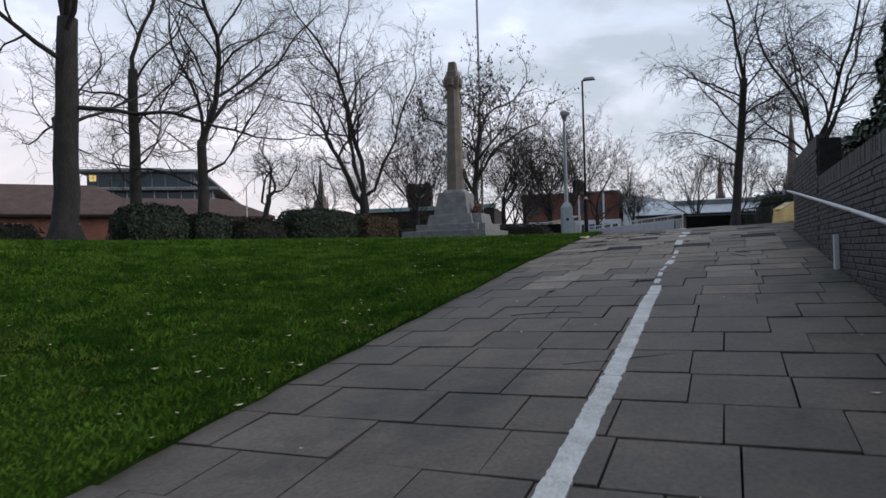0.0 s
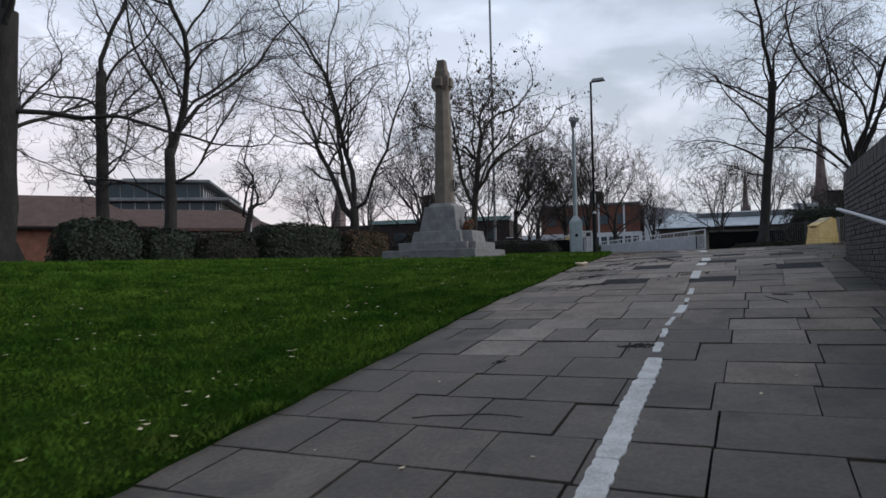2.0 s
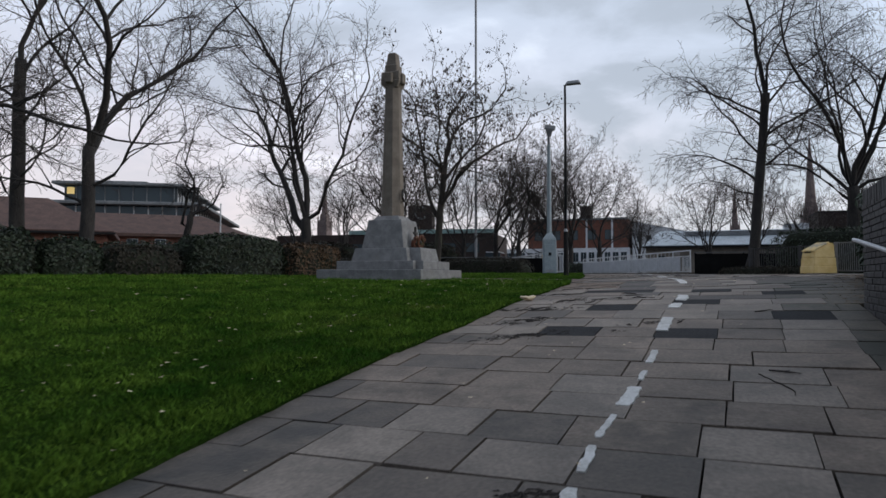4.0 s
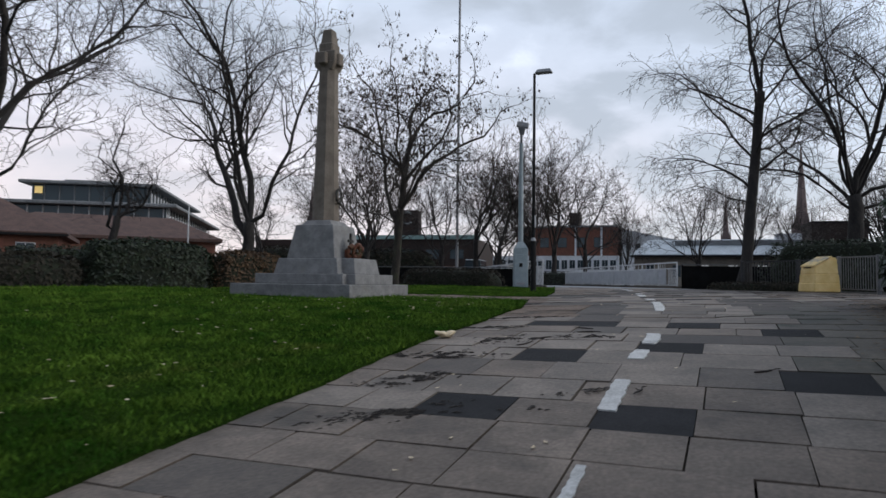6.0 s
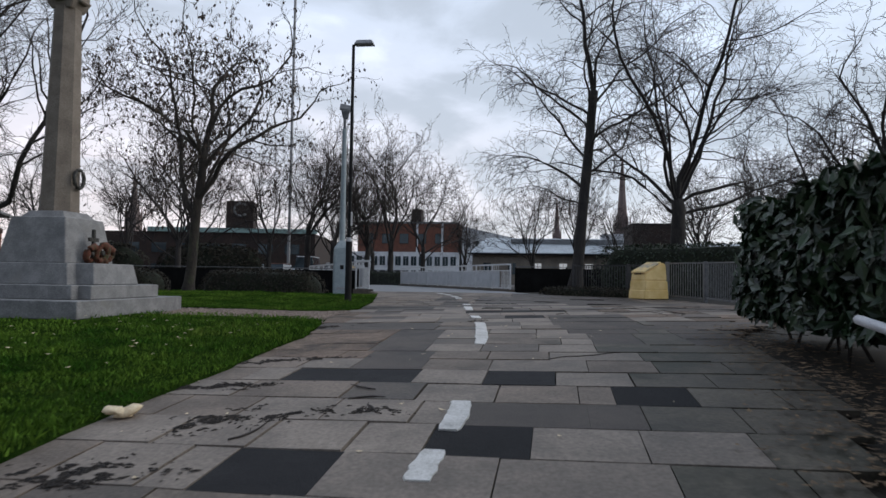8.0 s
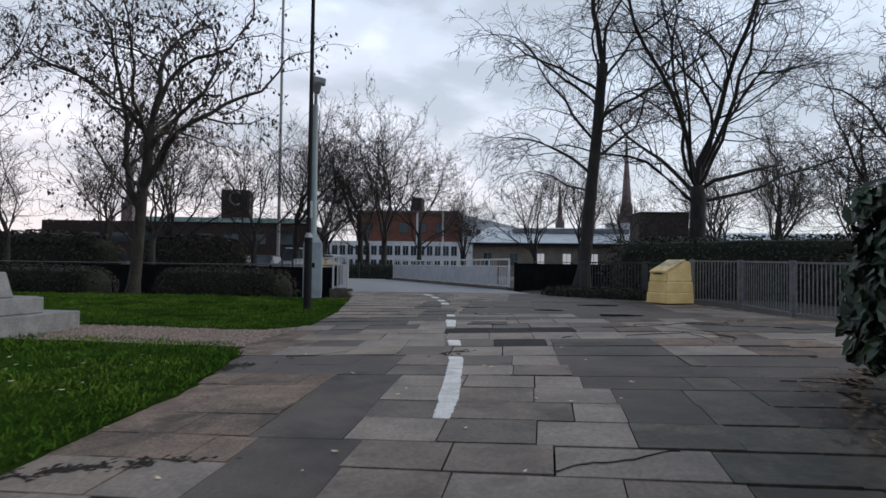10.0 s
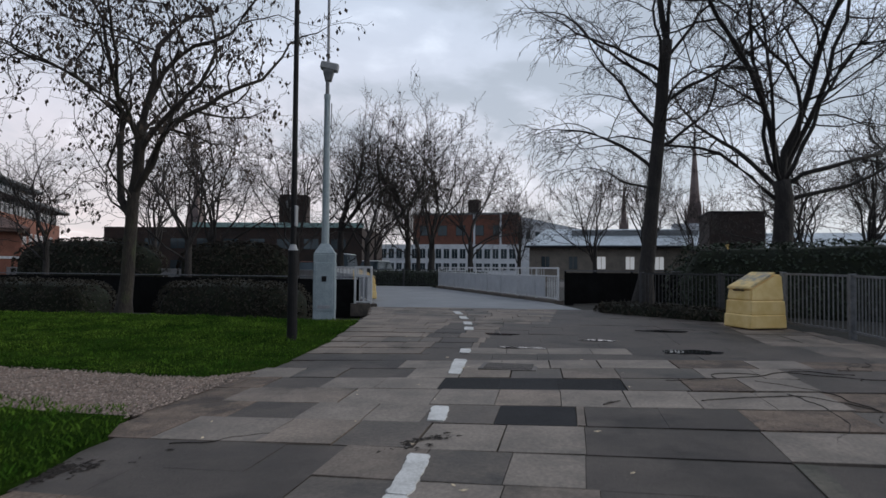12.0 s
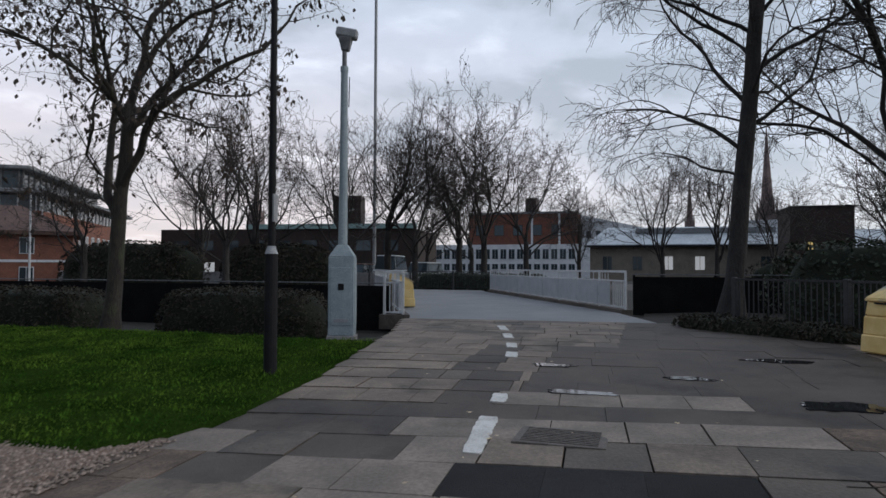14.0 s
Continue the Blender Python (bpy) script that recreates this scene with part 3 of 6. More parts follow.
# the big ash by the lawn and its neighbours
tree(-18.8, 15.5, 2.08, 7.5, 0.42, [(0.45, -70, 8, 6.5, 0.12), (0.62, 60, 18, 6.5, 0.11), (0.8, -140, 30, 5, 0.12), (0.93, -60, 66, 7, 0.2), (0.97, 70, 68, 7, 0.2), (1.0, 10, 82, 7.5, 0.24), (0.9, 150, 55, 5, 0.14), (0.55, -20, 15, 5, 0.09)],
     21, "tall bare tree with thick dark trunk on the lawn", (0.2, 0.1), M_BARK_DARK, twig=0.006, density=0.9, droop=0.1)
tree(-22.5, 22.1, 2.08, 8.0, 0.27, [(0.35, -80, 30, 4, 0.07), (0.45, 80, 28, 4, 0.07), (0.58, -60, 35, 4.5, 0.08), (0.68, 100, 40, 4, 0.08), (0.8, -90, 50, 4, 0.09), (0.9, 70, 55, 4, 0.09), (1.0, 0, 82, 5.5, 0.14), (0.5, 0, 30, 3.5, 0.06)],
     22, "slim bare tree with one straight dark trunk", material=M_BARK_DARK, twig=0.0065, density=0.85)
tree(-18.4, 21.6, 2.08, 4.4, 0.25, [(0.55, -110, 32, 4.2, 0.08), (0.92, -70, 62, 7.5, 0.15), (1.0, 60, 66, 8, 0.17), (0.98, 140, 58, 5.5, 0.11), (0.7, 75, 22, 4.8, 0.08), (1.0, -10, 78, 6.5, 0.13)],
     23, "bare tree forking into steep upright limbs", material=M_BARK_DARK, twig=0.0065, density=0.9)
tree(-19.3, 26.6, 2.08, 2.6, 0.17, [(0.8, -75, 42, 3.4, 0.09), (1.0, 45, 60, 3.6, 0.1), (0.95, 110, 38, 3, 0.07), (1.0, -20, 75, 3.4, 0.08)],
     24, "small gnarled bare tree behind the hedge", (0.5, 0.2), M_BARK_DARK, twig=0.0065, wiggle=0.28)
tree(-14.8, 29.1, 2.08, 2.5, 0.27, [(0.80, -80, 46, 8.0, 0.22), (1.0, 30, 80, 8.6, 0.19), (0.98, 80, 40, 6.2, 0.12), (1.0, -40, 66, 7.6, 0.13), (1.0, 140, 60, 5, 0.11)],
     25, "bare tree with low fork and wide spreading limbs", material=M_BARK_DARK, twig=0.0065, density=1.0)
tree(-10.0, 31.7, 2.05, 4.9, 0.17, [(0.52, -88, 46, 5.9, 0.135), (0.64, 82, 44, 4.6, 0.125), (0.76, -62, 52, 4.6, 0.085), (0.84, 74, 50, 4.3, 0.095), (1.0, -25, 78, 5.3, 0.120), (1.0, 62, 66, 4.8, 0.105), (0.93, -120, 56, 4.6, 0.085), (0.60, 172, 34, 3.6, 0.055), (0.70, 15, 42, 4.0, 0.075), (0.9, 135, 52, 4.0, 0.075), (0.56, -70, 12, 3.4, 0.045), (0.95, -75, 44, 4.6, 0.08)],
     26, "bare tree with greenish bark and a few withered leaves", (0.45, 0.0), M_BARK, leaves=3800, leaf_size=0.10, twig=0.0048, density=0.78, up=0.2, wiggle=0.21)
tree(2.95, 39.3, 2.2, 8.6, 0.25, [(0.52, -80, 42, 4.7, 0.085), (0.60, 84, 34, 4.8, 0.080), (0.66, -100, 46, 4.5, 0.080), (0.58, 25, 50, 5.4, 0.100), (0.76, 88, 46, 4.5, 0.085), (0.80, -65, 52, 4.5, 0.090), (0.68, 172, 38, 4.1, 0.070), (0.88, -85, 48, 4.1, 0.080), (0.92, 80, 55, 4.3, 0.080), (1.0, 0, 82, 6.0, 0.150), (0.97, 120, 62, 4.8, 0.090), (0.84, -150, 46, 4.3, 0.075), (0.45, -75, 30, 3.7, 0.060)],
     27, "tall bare tree with drooping side branches", (0.75, 0.1), M_BARK_DARK, twig=0.0068, droop=0.18, up=-0.13, density=0.82, wiggle=0.14)
tree(7.3, 40.1, 2.2, 4.1, 0.36, [(0.9, -85, 50, 7.1, 0.114), (1.0, -35, 70, 8.8, 0.142), (1.0, 60, 66, 8.5, 0.133), (0.95, 85, 42, 6.8, 0.114), (1.0, 10, 84, 9.4, 0.162), (0.82, -80, 26, 6.0, 0.095), (0.85, 95, 24, 6.5, 0.104), (0.97, 150, 55, 6.2, 0.104), (0.94, -130, 52, 6.2, 0.095), (1.0, -65, 62, 7.4, 0.104), (1.0, 95, 58, 7.1, 0.104)],
     28, "broad bare tree with fanning limbs behind the railings", material=M_BARK_DARK, twig=0.0062, droop=0.1, density=0.82, up=0.12)


# farther trees, built twice and set out with different turns
def far_trees():
    specs = [
        (-24.0, 58.0, 31, 1.0, 500, (-0.2, 0.0)), (-16.2, 62.0, 32, 1.08, 0, (0, 0)), (-12.2, 66.0, 33, 1.0, 450, (0, 0)), (-8.0, 70.0, 34, 0.95, 450, (0, 0)),
        (-33.0, 64.0, 35, 0.9, 0, (0, 0)), (2.0, 72.0, 36, 0.8, 0, (0, 0)), (6.0, 74.0, 37, 0.85, 0, (0, 0)), (19.0, 64.0, 38, 0.9, 0, (0, 0)),
        (17.0, 48.0, 39, 0.72, 0, (0, 0)), (-9.6, 63.0, 53, 0.98, 350, (0, 0)), (-13.8, 61.0, 55, 0.92, 250, (0, 0)), (-18.2, 59.0, 56, 0.85, 150, (0, 0)),  (-20.5, 50.0, 41, 0.8, 300, (0, 0)), (24.0, 50.0, 42, 0.8, 0, (0, 0)), (-28, 48, 43, 0.7, 0, (0, 0)), (-5.0, 80.0, 44, 0.8, 200, (0, 0)), (-14.5, 78.0, 45, 0.9, 200, (0, 0)), (-19.5, 80.0, 46, 0.85, 0, (0, 0)), (10.5, 78, 47, 0.75, 0, (0, 0)), (15.0, 66, 49, 0.8, 0, (0, 0)), (22.0, 72, 50, 0.85, 0, (0, 0)), (11.5, 52, 51, 0.6, 0, (0, 0)),
    ]
    for x, y, seed, s, lv, lean in specs:
        rr = random.Random(seed)
        s *= 1.38
        limbs = [(0.5 + 0.5 * rr.random(), rr.uniform(0, 360), rr.uniform(50, 80), rr.uniform(4.4, 6.0) * s, 0.08 * s) for _ in range(7)] + [(1.0, 0, 84, 5.0 * s, 0.12 * s)]
        tree(x, y, 2.2, 2.6 * s, 0.19 * s, limbs, seed, "distant bare winter tree beyond the road" if not lv else "distant bare tree with sparse withered leaves", lean, M_BARK_DARK, leaves=lv, twig=0.009, density=0.70, leaf_size=0.14, group="distant trees")


far_trees()


# ---- hedges and shrubs ----
def hedge(cx, cy, z, lx, ly, h, rz, leaves, leaf, material, label, seed, rounded=0.5, name="hedge", density_top=0.4):
    """A clipped or loose bush: a dark inner body and a coat of single leaves."""
    rng = np.random.default_rng(seed)
    t = empty(name, cx, cy, z, label, name.replace("_", " "), "hedges and shrubs", rz=rz)
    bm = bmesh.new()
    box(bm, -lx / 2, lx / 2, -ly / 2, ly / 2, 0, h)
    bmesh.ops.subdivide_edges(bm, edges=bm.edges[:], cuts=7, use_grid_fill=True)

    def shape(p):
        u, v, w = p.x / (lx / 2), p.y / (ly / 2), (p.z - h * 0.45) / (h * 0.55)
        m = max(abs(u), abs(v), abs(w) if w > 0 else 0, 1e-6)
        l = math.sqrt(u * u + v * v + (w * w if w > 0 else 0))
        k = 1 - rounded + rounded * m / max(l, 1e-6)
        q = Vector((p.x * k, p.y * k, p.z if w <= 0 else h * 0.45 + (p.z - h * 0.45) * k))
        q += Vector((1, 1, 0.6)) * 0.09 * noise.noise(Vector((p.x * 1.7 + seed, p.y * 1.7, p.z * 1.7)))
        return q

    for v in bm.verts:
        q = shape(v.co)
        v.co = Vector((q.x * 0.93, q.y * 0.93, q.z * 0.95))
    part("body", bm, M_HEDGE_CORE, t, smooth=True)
    verts, faces = [], []
    areas = np.array([lx * h, lx * h, ly * h, ly * h, lx * ly])
    pick = rng.choice(5, leaves, p=areas / areas.sum())
    for f in pick:
        a, b = rng.random() - 0.5, rng.random()
        if f == 0:
            p, nn = Vector((a * lx, -ly / 2, b * h)), Vector((0, -1, 0.3))
        elif f == 1:
            p, nn = Vector((a * lx, ly / 2, b * h)), Vector((0, 1, 0.3))
        elif f == 2:
            p, nn = Vector((-lx / 2, a * ly, b * h)), Vector((-1, 0, 0.3))
        elif f == 3:
            p, nn = Vector((lx / 2, a * ly, b * h)), Vector((1, 0, 0.3))
        else:
            p, nn = Vector((a * lx, (b - 0.5) * ly, h)), Vector((0, 0, 1))
        p = shape(p) + nn * rng.normal(0.0, 0.035)
        if p.z < 0.03:
            p.z = 0.03
        nn = (nn + Vector(rng.normal(0, 0.55, 3))).normalized()
        a1 = nn.orthogonal().normalized()
        a1.rotate(Matrix.Rotation(rng.random() * 6.283, 3, nn))
        b1 = nn.cross(a1)
        s = leaf * (0.6 + 0.7 * rng.random())
        k = len(verts)
        verts += [p - a1 * s, p + b1 * s * 0.5 + nn * s * 0.14, p + a1 * s, p - b1 * s * 0.5 + nn * s * 0.14]
        faces += [(k, k + 1, k + 2), (k, k + 2, k + 3)]
    mesh_ob("leaves", verts, faces, material, t)
    return t


def span(x0, y0, x1, y1):
    return (x0 + x1) / 2, (y0 + y1) / 2, math.hypot(x1 - x0, y1 - y0), math.degrees(math.atan2(y1 - y0, x1 - x0))


def hedge_line(x0, y0, x1, y1, z, width, h, *rest, **kw):
    cx, cy, ln_, a = span(x0, y0, x1, y1)
    return hedge(cx, cy, z, ln_, width, h, a, *rest, **kw)


hedge_line(8.0, 33.5, 16.0, 27.5, 2.2, 1.8, 1.5, 4000, 0.09, M_BUSH, "dark leafless undergrowth behind the railings", 72, rounded=0.7, name="scrub")
hedge_line(9.5, 24.5, 17.0, 22.0, 2.2, 2.2, 2.4, 4000, 0.09, M_BUSH, "dark leafless thicket behind the hedge", 73, rounded=0.7, name="scrub")
tree(12.5, 33.5, 2.2, 2.4, 0.2, [(0.7, -80, 30, 4.6, 0.10), (0.9, -40, 50, 4.8, 0.11), (1.0, 60, 60, 5, 0.11), (0.8, -120, 20, 4.2, 0.09), (1.0, 10, 80, 5, 0.12), (0.9, 160, 35, 4.2, 0.09)],
     48, "low spreading bare tree behind the railings", material=M_BARK_DARK, twig=0.0075, droop=0.3)
# laurel hedge at the end of the brick wall, and the taller shrub above the wall
laurel = hedge_line(3.85, 15.6, 4.2, 20.9, 2.36, 1.5, 1.42, 7500, 0.095, M_LAUREL, "glossy dark green laurel hedge past the wall's end", 51, rounded=0.25)
for k in range(16):
    u = -2.5 + 5.0 * k / 15
    bar("stem", (u, 0.25 * math.sin(k * 2.3), -0.5), (u + 0.25 * math.cos(k * 1.7), -0.3 * math.cos(k), 0.3), 0.022, M_BARK_DARK, laurel, 6, r2=0.014)
hedge_line(3.0, 3.4, 3.5, 15.2, 2.16, 1.1, 1.3, 5000, 0.09, M_LAUREL, "dark green hedge growing above the brick wall", 52, rounded=0.3)
hedge_line(3.7, 9.0, 3.95, 12.8, 2.16, 1.7, 3.3, 5500, 0.10, M_LAUREL, "tall dark evergreen shrub above the brick wall", 53, rounded=0.7, name="shrub")
strip("raised_bed", lambda y: wall_x(y) + 0.34, lambda y: wall_x(y) + 9.0, 3.35, 15.25, 0.4, 8, lambda x, y: 2.2, M_JOINT, "raised soil bed behind the brick wall", "soil bed", skirt=2.2)
# hedges across the lawn
hedge_line(-17.4, 16.0, -16.3, 18.4, 2.05, 1.7, 1.45, 3500, 0.06, M_HEDGE, "rounded dark green hedge bush on the lawn", 54, rounded=0.85)
hedge_line(-16.5, 18.2, -15.8, 20.0, 2.05, 1.5, 1.2, 2600, 0.06, M_HEDGE, "smaller rounded dark green bush on the lawn", 70, rounded=0.9)
hedge_line(-15.7, 19.7, -14.9, 22.2, 2.05, 1.3, 1.0, 2500, 0.06, M_BUSH, "low reddish brown leafless shrub", 55, rounded=0.8, name="shrub")
hedge_line(-15.0, 21.9, -13.4, 25.4, 2.05, 1.6, 1.5, 5000, 0.06, M_HEDGE, "clipped dark green hedge on the lawn", 56, rounded=0.6)
hedge_line(-13.4, 25.4, -12.8, 28.0, 2.08, 1.2, 1.25, 3000, 0.06, M_BROWN, "low brown beech hedge holding dead leaves", 57, rounded=0.45)
hedge_line(-22.5, 12.0, -20.2, 16.0, 2.0, 1.4, 0.95, 2500, 0.06, M_BUSH, "low dark shrub by the brick building", 58, rounded=0.7, name="shrub")
hedge_line(-19.5, 22.5, -17.5, 27.5, 2.05, 1.5, 1.4, 3000, 0.06, M_HEDGE, "dark green hedge behind the bare trees", 62, rounded=0.6)
hedge_line(-10.9, 34.4, -6.3, 34.5, 1.85, 1.7, 1.15, 6500, 0.045, M_BUSH, "rounded brown-green shrub behind the far lawn", 59, rounded=0.6, name="shrub")
hedge_line(-16.5, 33.0, -11.6, 33.3, 1.88, 1.6, 1.12, 5500, 0.045, M_BUSH, "rounded dark shrub beside the bare tree", 60, rounded=0.6, name="shrub")
hedge_line(3.4, 36.9, 14.0, 32.0, 2.2, 1.6, 1.95, 7000, 0.06, M_HEDGE, "long dark green hedge behind the railings", 61, rounded=0.3)
hedge_line(1.5, 36.2, 4.4, 33.2, 2.2, 0.7, 0.34, 3000, 0.045, M_BUSH, "low straggling ground ivy in front of the fence", 63, rounded=0.5, name="shrub")


hedge_line(-13.0, 58.5, -4.5, 58.5, 2.2, 1.4, 1.0, 2500, 0.09, M_HEDGE, "dark hedge across the end of the bridge", 64, rounded=0.3)
for k, (x, y, ln_, h) in enumerate(((-31, 54, 11, 3.0), (-22, 57, 8, 2.9), (12, 60, 12, 2.2), (24, 56, 14, 2.6))):
    hedge_line(x - ln_ / 2, y, x + ln_ / 2, y + 1, 2.2, 2.2, h, 3500, 0.13, M_BUSH, "dark leafless scrub along the far roadside", 65 + k, rounded=0.8, name="scrub")


# ---- brick wall with handrail ----
def brick_wall():
    w = empty("wall_east", wall_x(5), 5.0, ramp(5), "dark engineering-brick retaining wall with stepped top", "wall", kind="structure")
    inv = Matrix.Translation((-wall_x(5), -5.0, -ramp(5)))
    ang = math.atan(0.058)
    sections = [(-8.0, 3.3, 1.4), (3.3, 11.5, 2.50), (11.5, 15.2, 3.17)]
    bm = bmesh.new()
    for y0, y1, top in sections:
        v = []
        for yy in (y0, y1):
            for dx, z in ((0.03, ramp(yy) - 0.3), (0.33, ramp(yy) - 0.3), (0.33, top - 0.015), (0.03, top - 0.015)):
                v.append(bm.verts.new(inv @ Vector((wall_x(yy) + dx, yy - (0.012 if yy == y1 else 0), z))))
        for q in ((0, 1, 2, 3), (7, 6, 5, 4), (0, 4, 5, 1), (1, 5, 6, 2), (2, 6, 7, 3), (3, 7, 4, 0)):
            bm.faces.new([v[i] for i in q])
    part("mortar_bed", bm, M_MORTAR, w)
    L, H, D = 0.215, 0.065, 0.10
    one = bmesh.new()
    box(one, -D / 2, D / 2, -L / 2, L / 2, -H / 2, H / 2, 0.005)
    me = bpy.data.meshes.new("brick")
    one.to_mesh(me)
    one.free()
    me.materials.append(M_BRICK)
    rng = random.Random(5)
    near, rest = [], []
    for y0, y1, top in sections:
        z = top - 0.11 - 0.0375
        row = 0
        while z > ramp(y0) - 0.05:
            y = y0 + (0.1125 if row % 2 else 0.0)
            while y < y1 - 0.05:
                ln_ = min(0.225, y1 - y)
                yc = y + ln_ / 2
                if z > ramp(yc) - 0.05:
                    (near if yc > 12.35 else rest).append((yc, z, ln_ / 0.225, False))
                y += 0.225
            z -= 0.075
            row += 1
        y = y0
        while y < y1 - 0.03:  # soldier course on top
            (near if y > 12.35 else rest).append((y + 0.0375, top - 0.055, 1.0, True))
            y += 0.075
    near.sort(key=lambda b: -b[0])
    rest += near[300:]
    near = near[:300]

    def mtx(b):
        yc, z, s, up = b
        m = Matrix.Translation((wall_x(yc) + 0.045 + rng.uniform(-0.004, 0.004), yc, z)) @ Matrix.Rotation(-ang + rng.gauss(0, 0.008), 4, "Z")
        if up:
            return m @ Matrix.Rotation(math.pi / 2, 4, "X") @ Matrix.Diagonal((1, 0.98, 1, 1))
        return m @ Matrix.Diagonal((1, s, 1, 1))

    for b in near:
        ob = new("brick", me)
        ob.parent = w
        ob.matrix_basis = inv @ mtx(b)
    co = [v.co.copy() for v in me.vertices]
    fs = [tuple(p.vertices) for p in me.polygons]
    verts, faces = [], []
    for b in rest:
        m = inv @ mtx(b)
        k = len(verts)
        verts += [m @ c for c in co]
        faces += [tuple(i + k for i in f) for f in fs]
    tagged(mesh_ob("bricks", verts, faces, M_BRICK, w), "dark bricks of the farther courses", kind="stuff")
    # end face of the wall, laid as headers
    for r in range(14):
        z = 3.17 - 0.1475 - 0.075 * r
        for k in range(2):
            ob = new("brick", me)
            ob.parent = w
            ob.matrix_basis = inv @ (Matrix.Translation((wall_x(15.2) + 0.12 + 0.13 * k, 15.195, z)) @ Matrix.Diagonal((1.05, 0.25, 1, 1)))


brick_wall()


def handrail():
    h = empty("handrail", wall_x(9), 9.0, ramp(9), "pale painted tubular handrail on wall brackets", "handrail")
    org = Vector((wall_x(9), 9.0, ramp(9)))
    verts, faces = [], []
    ys = [-6 + 1.0 * i for i in range(22)] + [15.28]
    pts = [Vector((wall_x(y) - 0.09, y, ramp(y) + 0.90)) - org for y in ys]
    tube(verts, faces, pts, [0.024] * len(pts), 12)
    mesh_ob("rail", verts, faces, M_RAIL, h, smooth=True)
    for y in (0.5, 3.5, 6.5, 9.6, 12.6, 15.0):
        p = Vector((wall_x(y) - 0.09, y, ramp(y) + 0.88)) - org
        bar("bracket", p, p + Vector((0.1, 0, -0.06)), 0.010, M_RAIL, h, 8)
    p = Vector((wall_x(9.6) - 0.05, 9.6, ramp(9.6))) - org
    box_part("support_post", p.x - 0.03, p.x + 0.03, p.y - 0.035, p.y + 0.035, 0.02 + p.z, p.z + 0.5, M_RAIL, h, 0.006)


handrail()


# ---- memorial ----
def memorial():
    cx, cy, z0 = -7.8, 22.9, 2.16
    t = empty("memorial_cross", cx, cy, z0, "pale stone war memorial cross on stepped base", "memorial")
    for s, a, b in ((3.15, -0.1, 0.19), (2.35, 0.19, 0.43), (1.75, 0.43, 0.80)):
        bm = bmesh.new()
        if s > 1.8:
            box(bm, -s / 2, s / 2, -s / 2, s / 2, a, b, 0.012)
        else:
            frustum(bm, 0, 0, a, b, s, s, s - 0.16, s - 0.16, 0.012)
        part("step", bm, M_GRANITE, t)
    # projecting treads on the east side
    box_part("ledge", 1.10, 1.40, -1.0, 1.0, 0.192, 0.428, M_GRANITE, t, 0.012)
    bm = bmesh.new()
    frustum(bm, 0.80, 0, 0.432, 0.803, 0.80, 1.30, 0.66, 1.16, 0.012)
    part("ledge", bm, M_GRANITE, t)
    bm = bmesh.new()
    frustum(bm, 0, 0, 0.80, 1.62, 1.32, 1.32, 1.04, 1.04, 0.015)
    part("plinth", bm, M_GRANITE, t)
    bm = bmesh.new()
    frustum(bm, 0, 0, 1.62, 1.74, 0.86, 0.86, 0.66, 0.66, 0.01)
    part("plinth_cap", bm, M_GRANITE, t)
    bm = bmesh.new()
    rings = []
    for z, r in ((1.74, 0.31), (5.55, 0.215)):  # eight-sided tapering shaft
        rings.append([bm.verts.new((r * 1.08 * math.cos(w), r * 1.08 * math.sin(w), z)) for w in [math.pi / 8 + k * math.pi / 4 for k in range(8)]])
    for k in range(8):
        bm.faces.new((rings[0][k], rings[0][(k + 1) % 8], rings[1][(k + 1) % 8], rings[1][k]))
    bm.faces.new(rings[1])
    part("shaft", bm, M_SANDSTONE, t, "brown tapering octagonal stone shaft")
    bm = bmesh.new()
    frustum(bm, 0, 0, 5.50, 5.72, 0.40, 0.40, 0.62, 0.50, 0.02)
    box(bm, -0.29, 0.29, -0.22, 0.22, 5.72, 5.98, 0.02)
    box(bm, -0.20, 0.20, -0.19, 0.19, 5.95, 6.20, 0.03)
    frustum(bm, 0, 0, 6.16, 6.56, 0.34, 0.32, 0.25, 0.24, 0.02)
    part("cross_head", bm, M_SANDSTONE, t, "carved lantern-shaped cross head")
    for w in range(4):
        a = w * math.pi / 2
        m = Matrix.Rotation(a, 4, "Z")
        bm = bmesh.new()
        box(bm, -0.11, 0.11, -0.36, -0.22, 5.62, 5.92, 0.025, m)
        part("arm", bm, M_SANDSTONE, t)
    # sword-like bronze mount and wreaths
    verts, faces = [], []
    ring = [Vector((0.345 + 0.02, 0.13 * math.cos(k * math.pi / 8), 2.35 + 0.17 * math.sin(k * math.pi / 8))) for k in range(17)]
    tube(verts, faces, ring, [0.035] * 17, 6)
    mesh_ob("laurel_wreath", verts, faces, M_BRONZE, t, "dark bronze wreath on the shaft", smooth=True)
    return t


memorial()


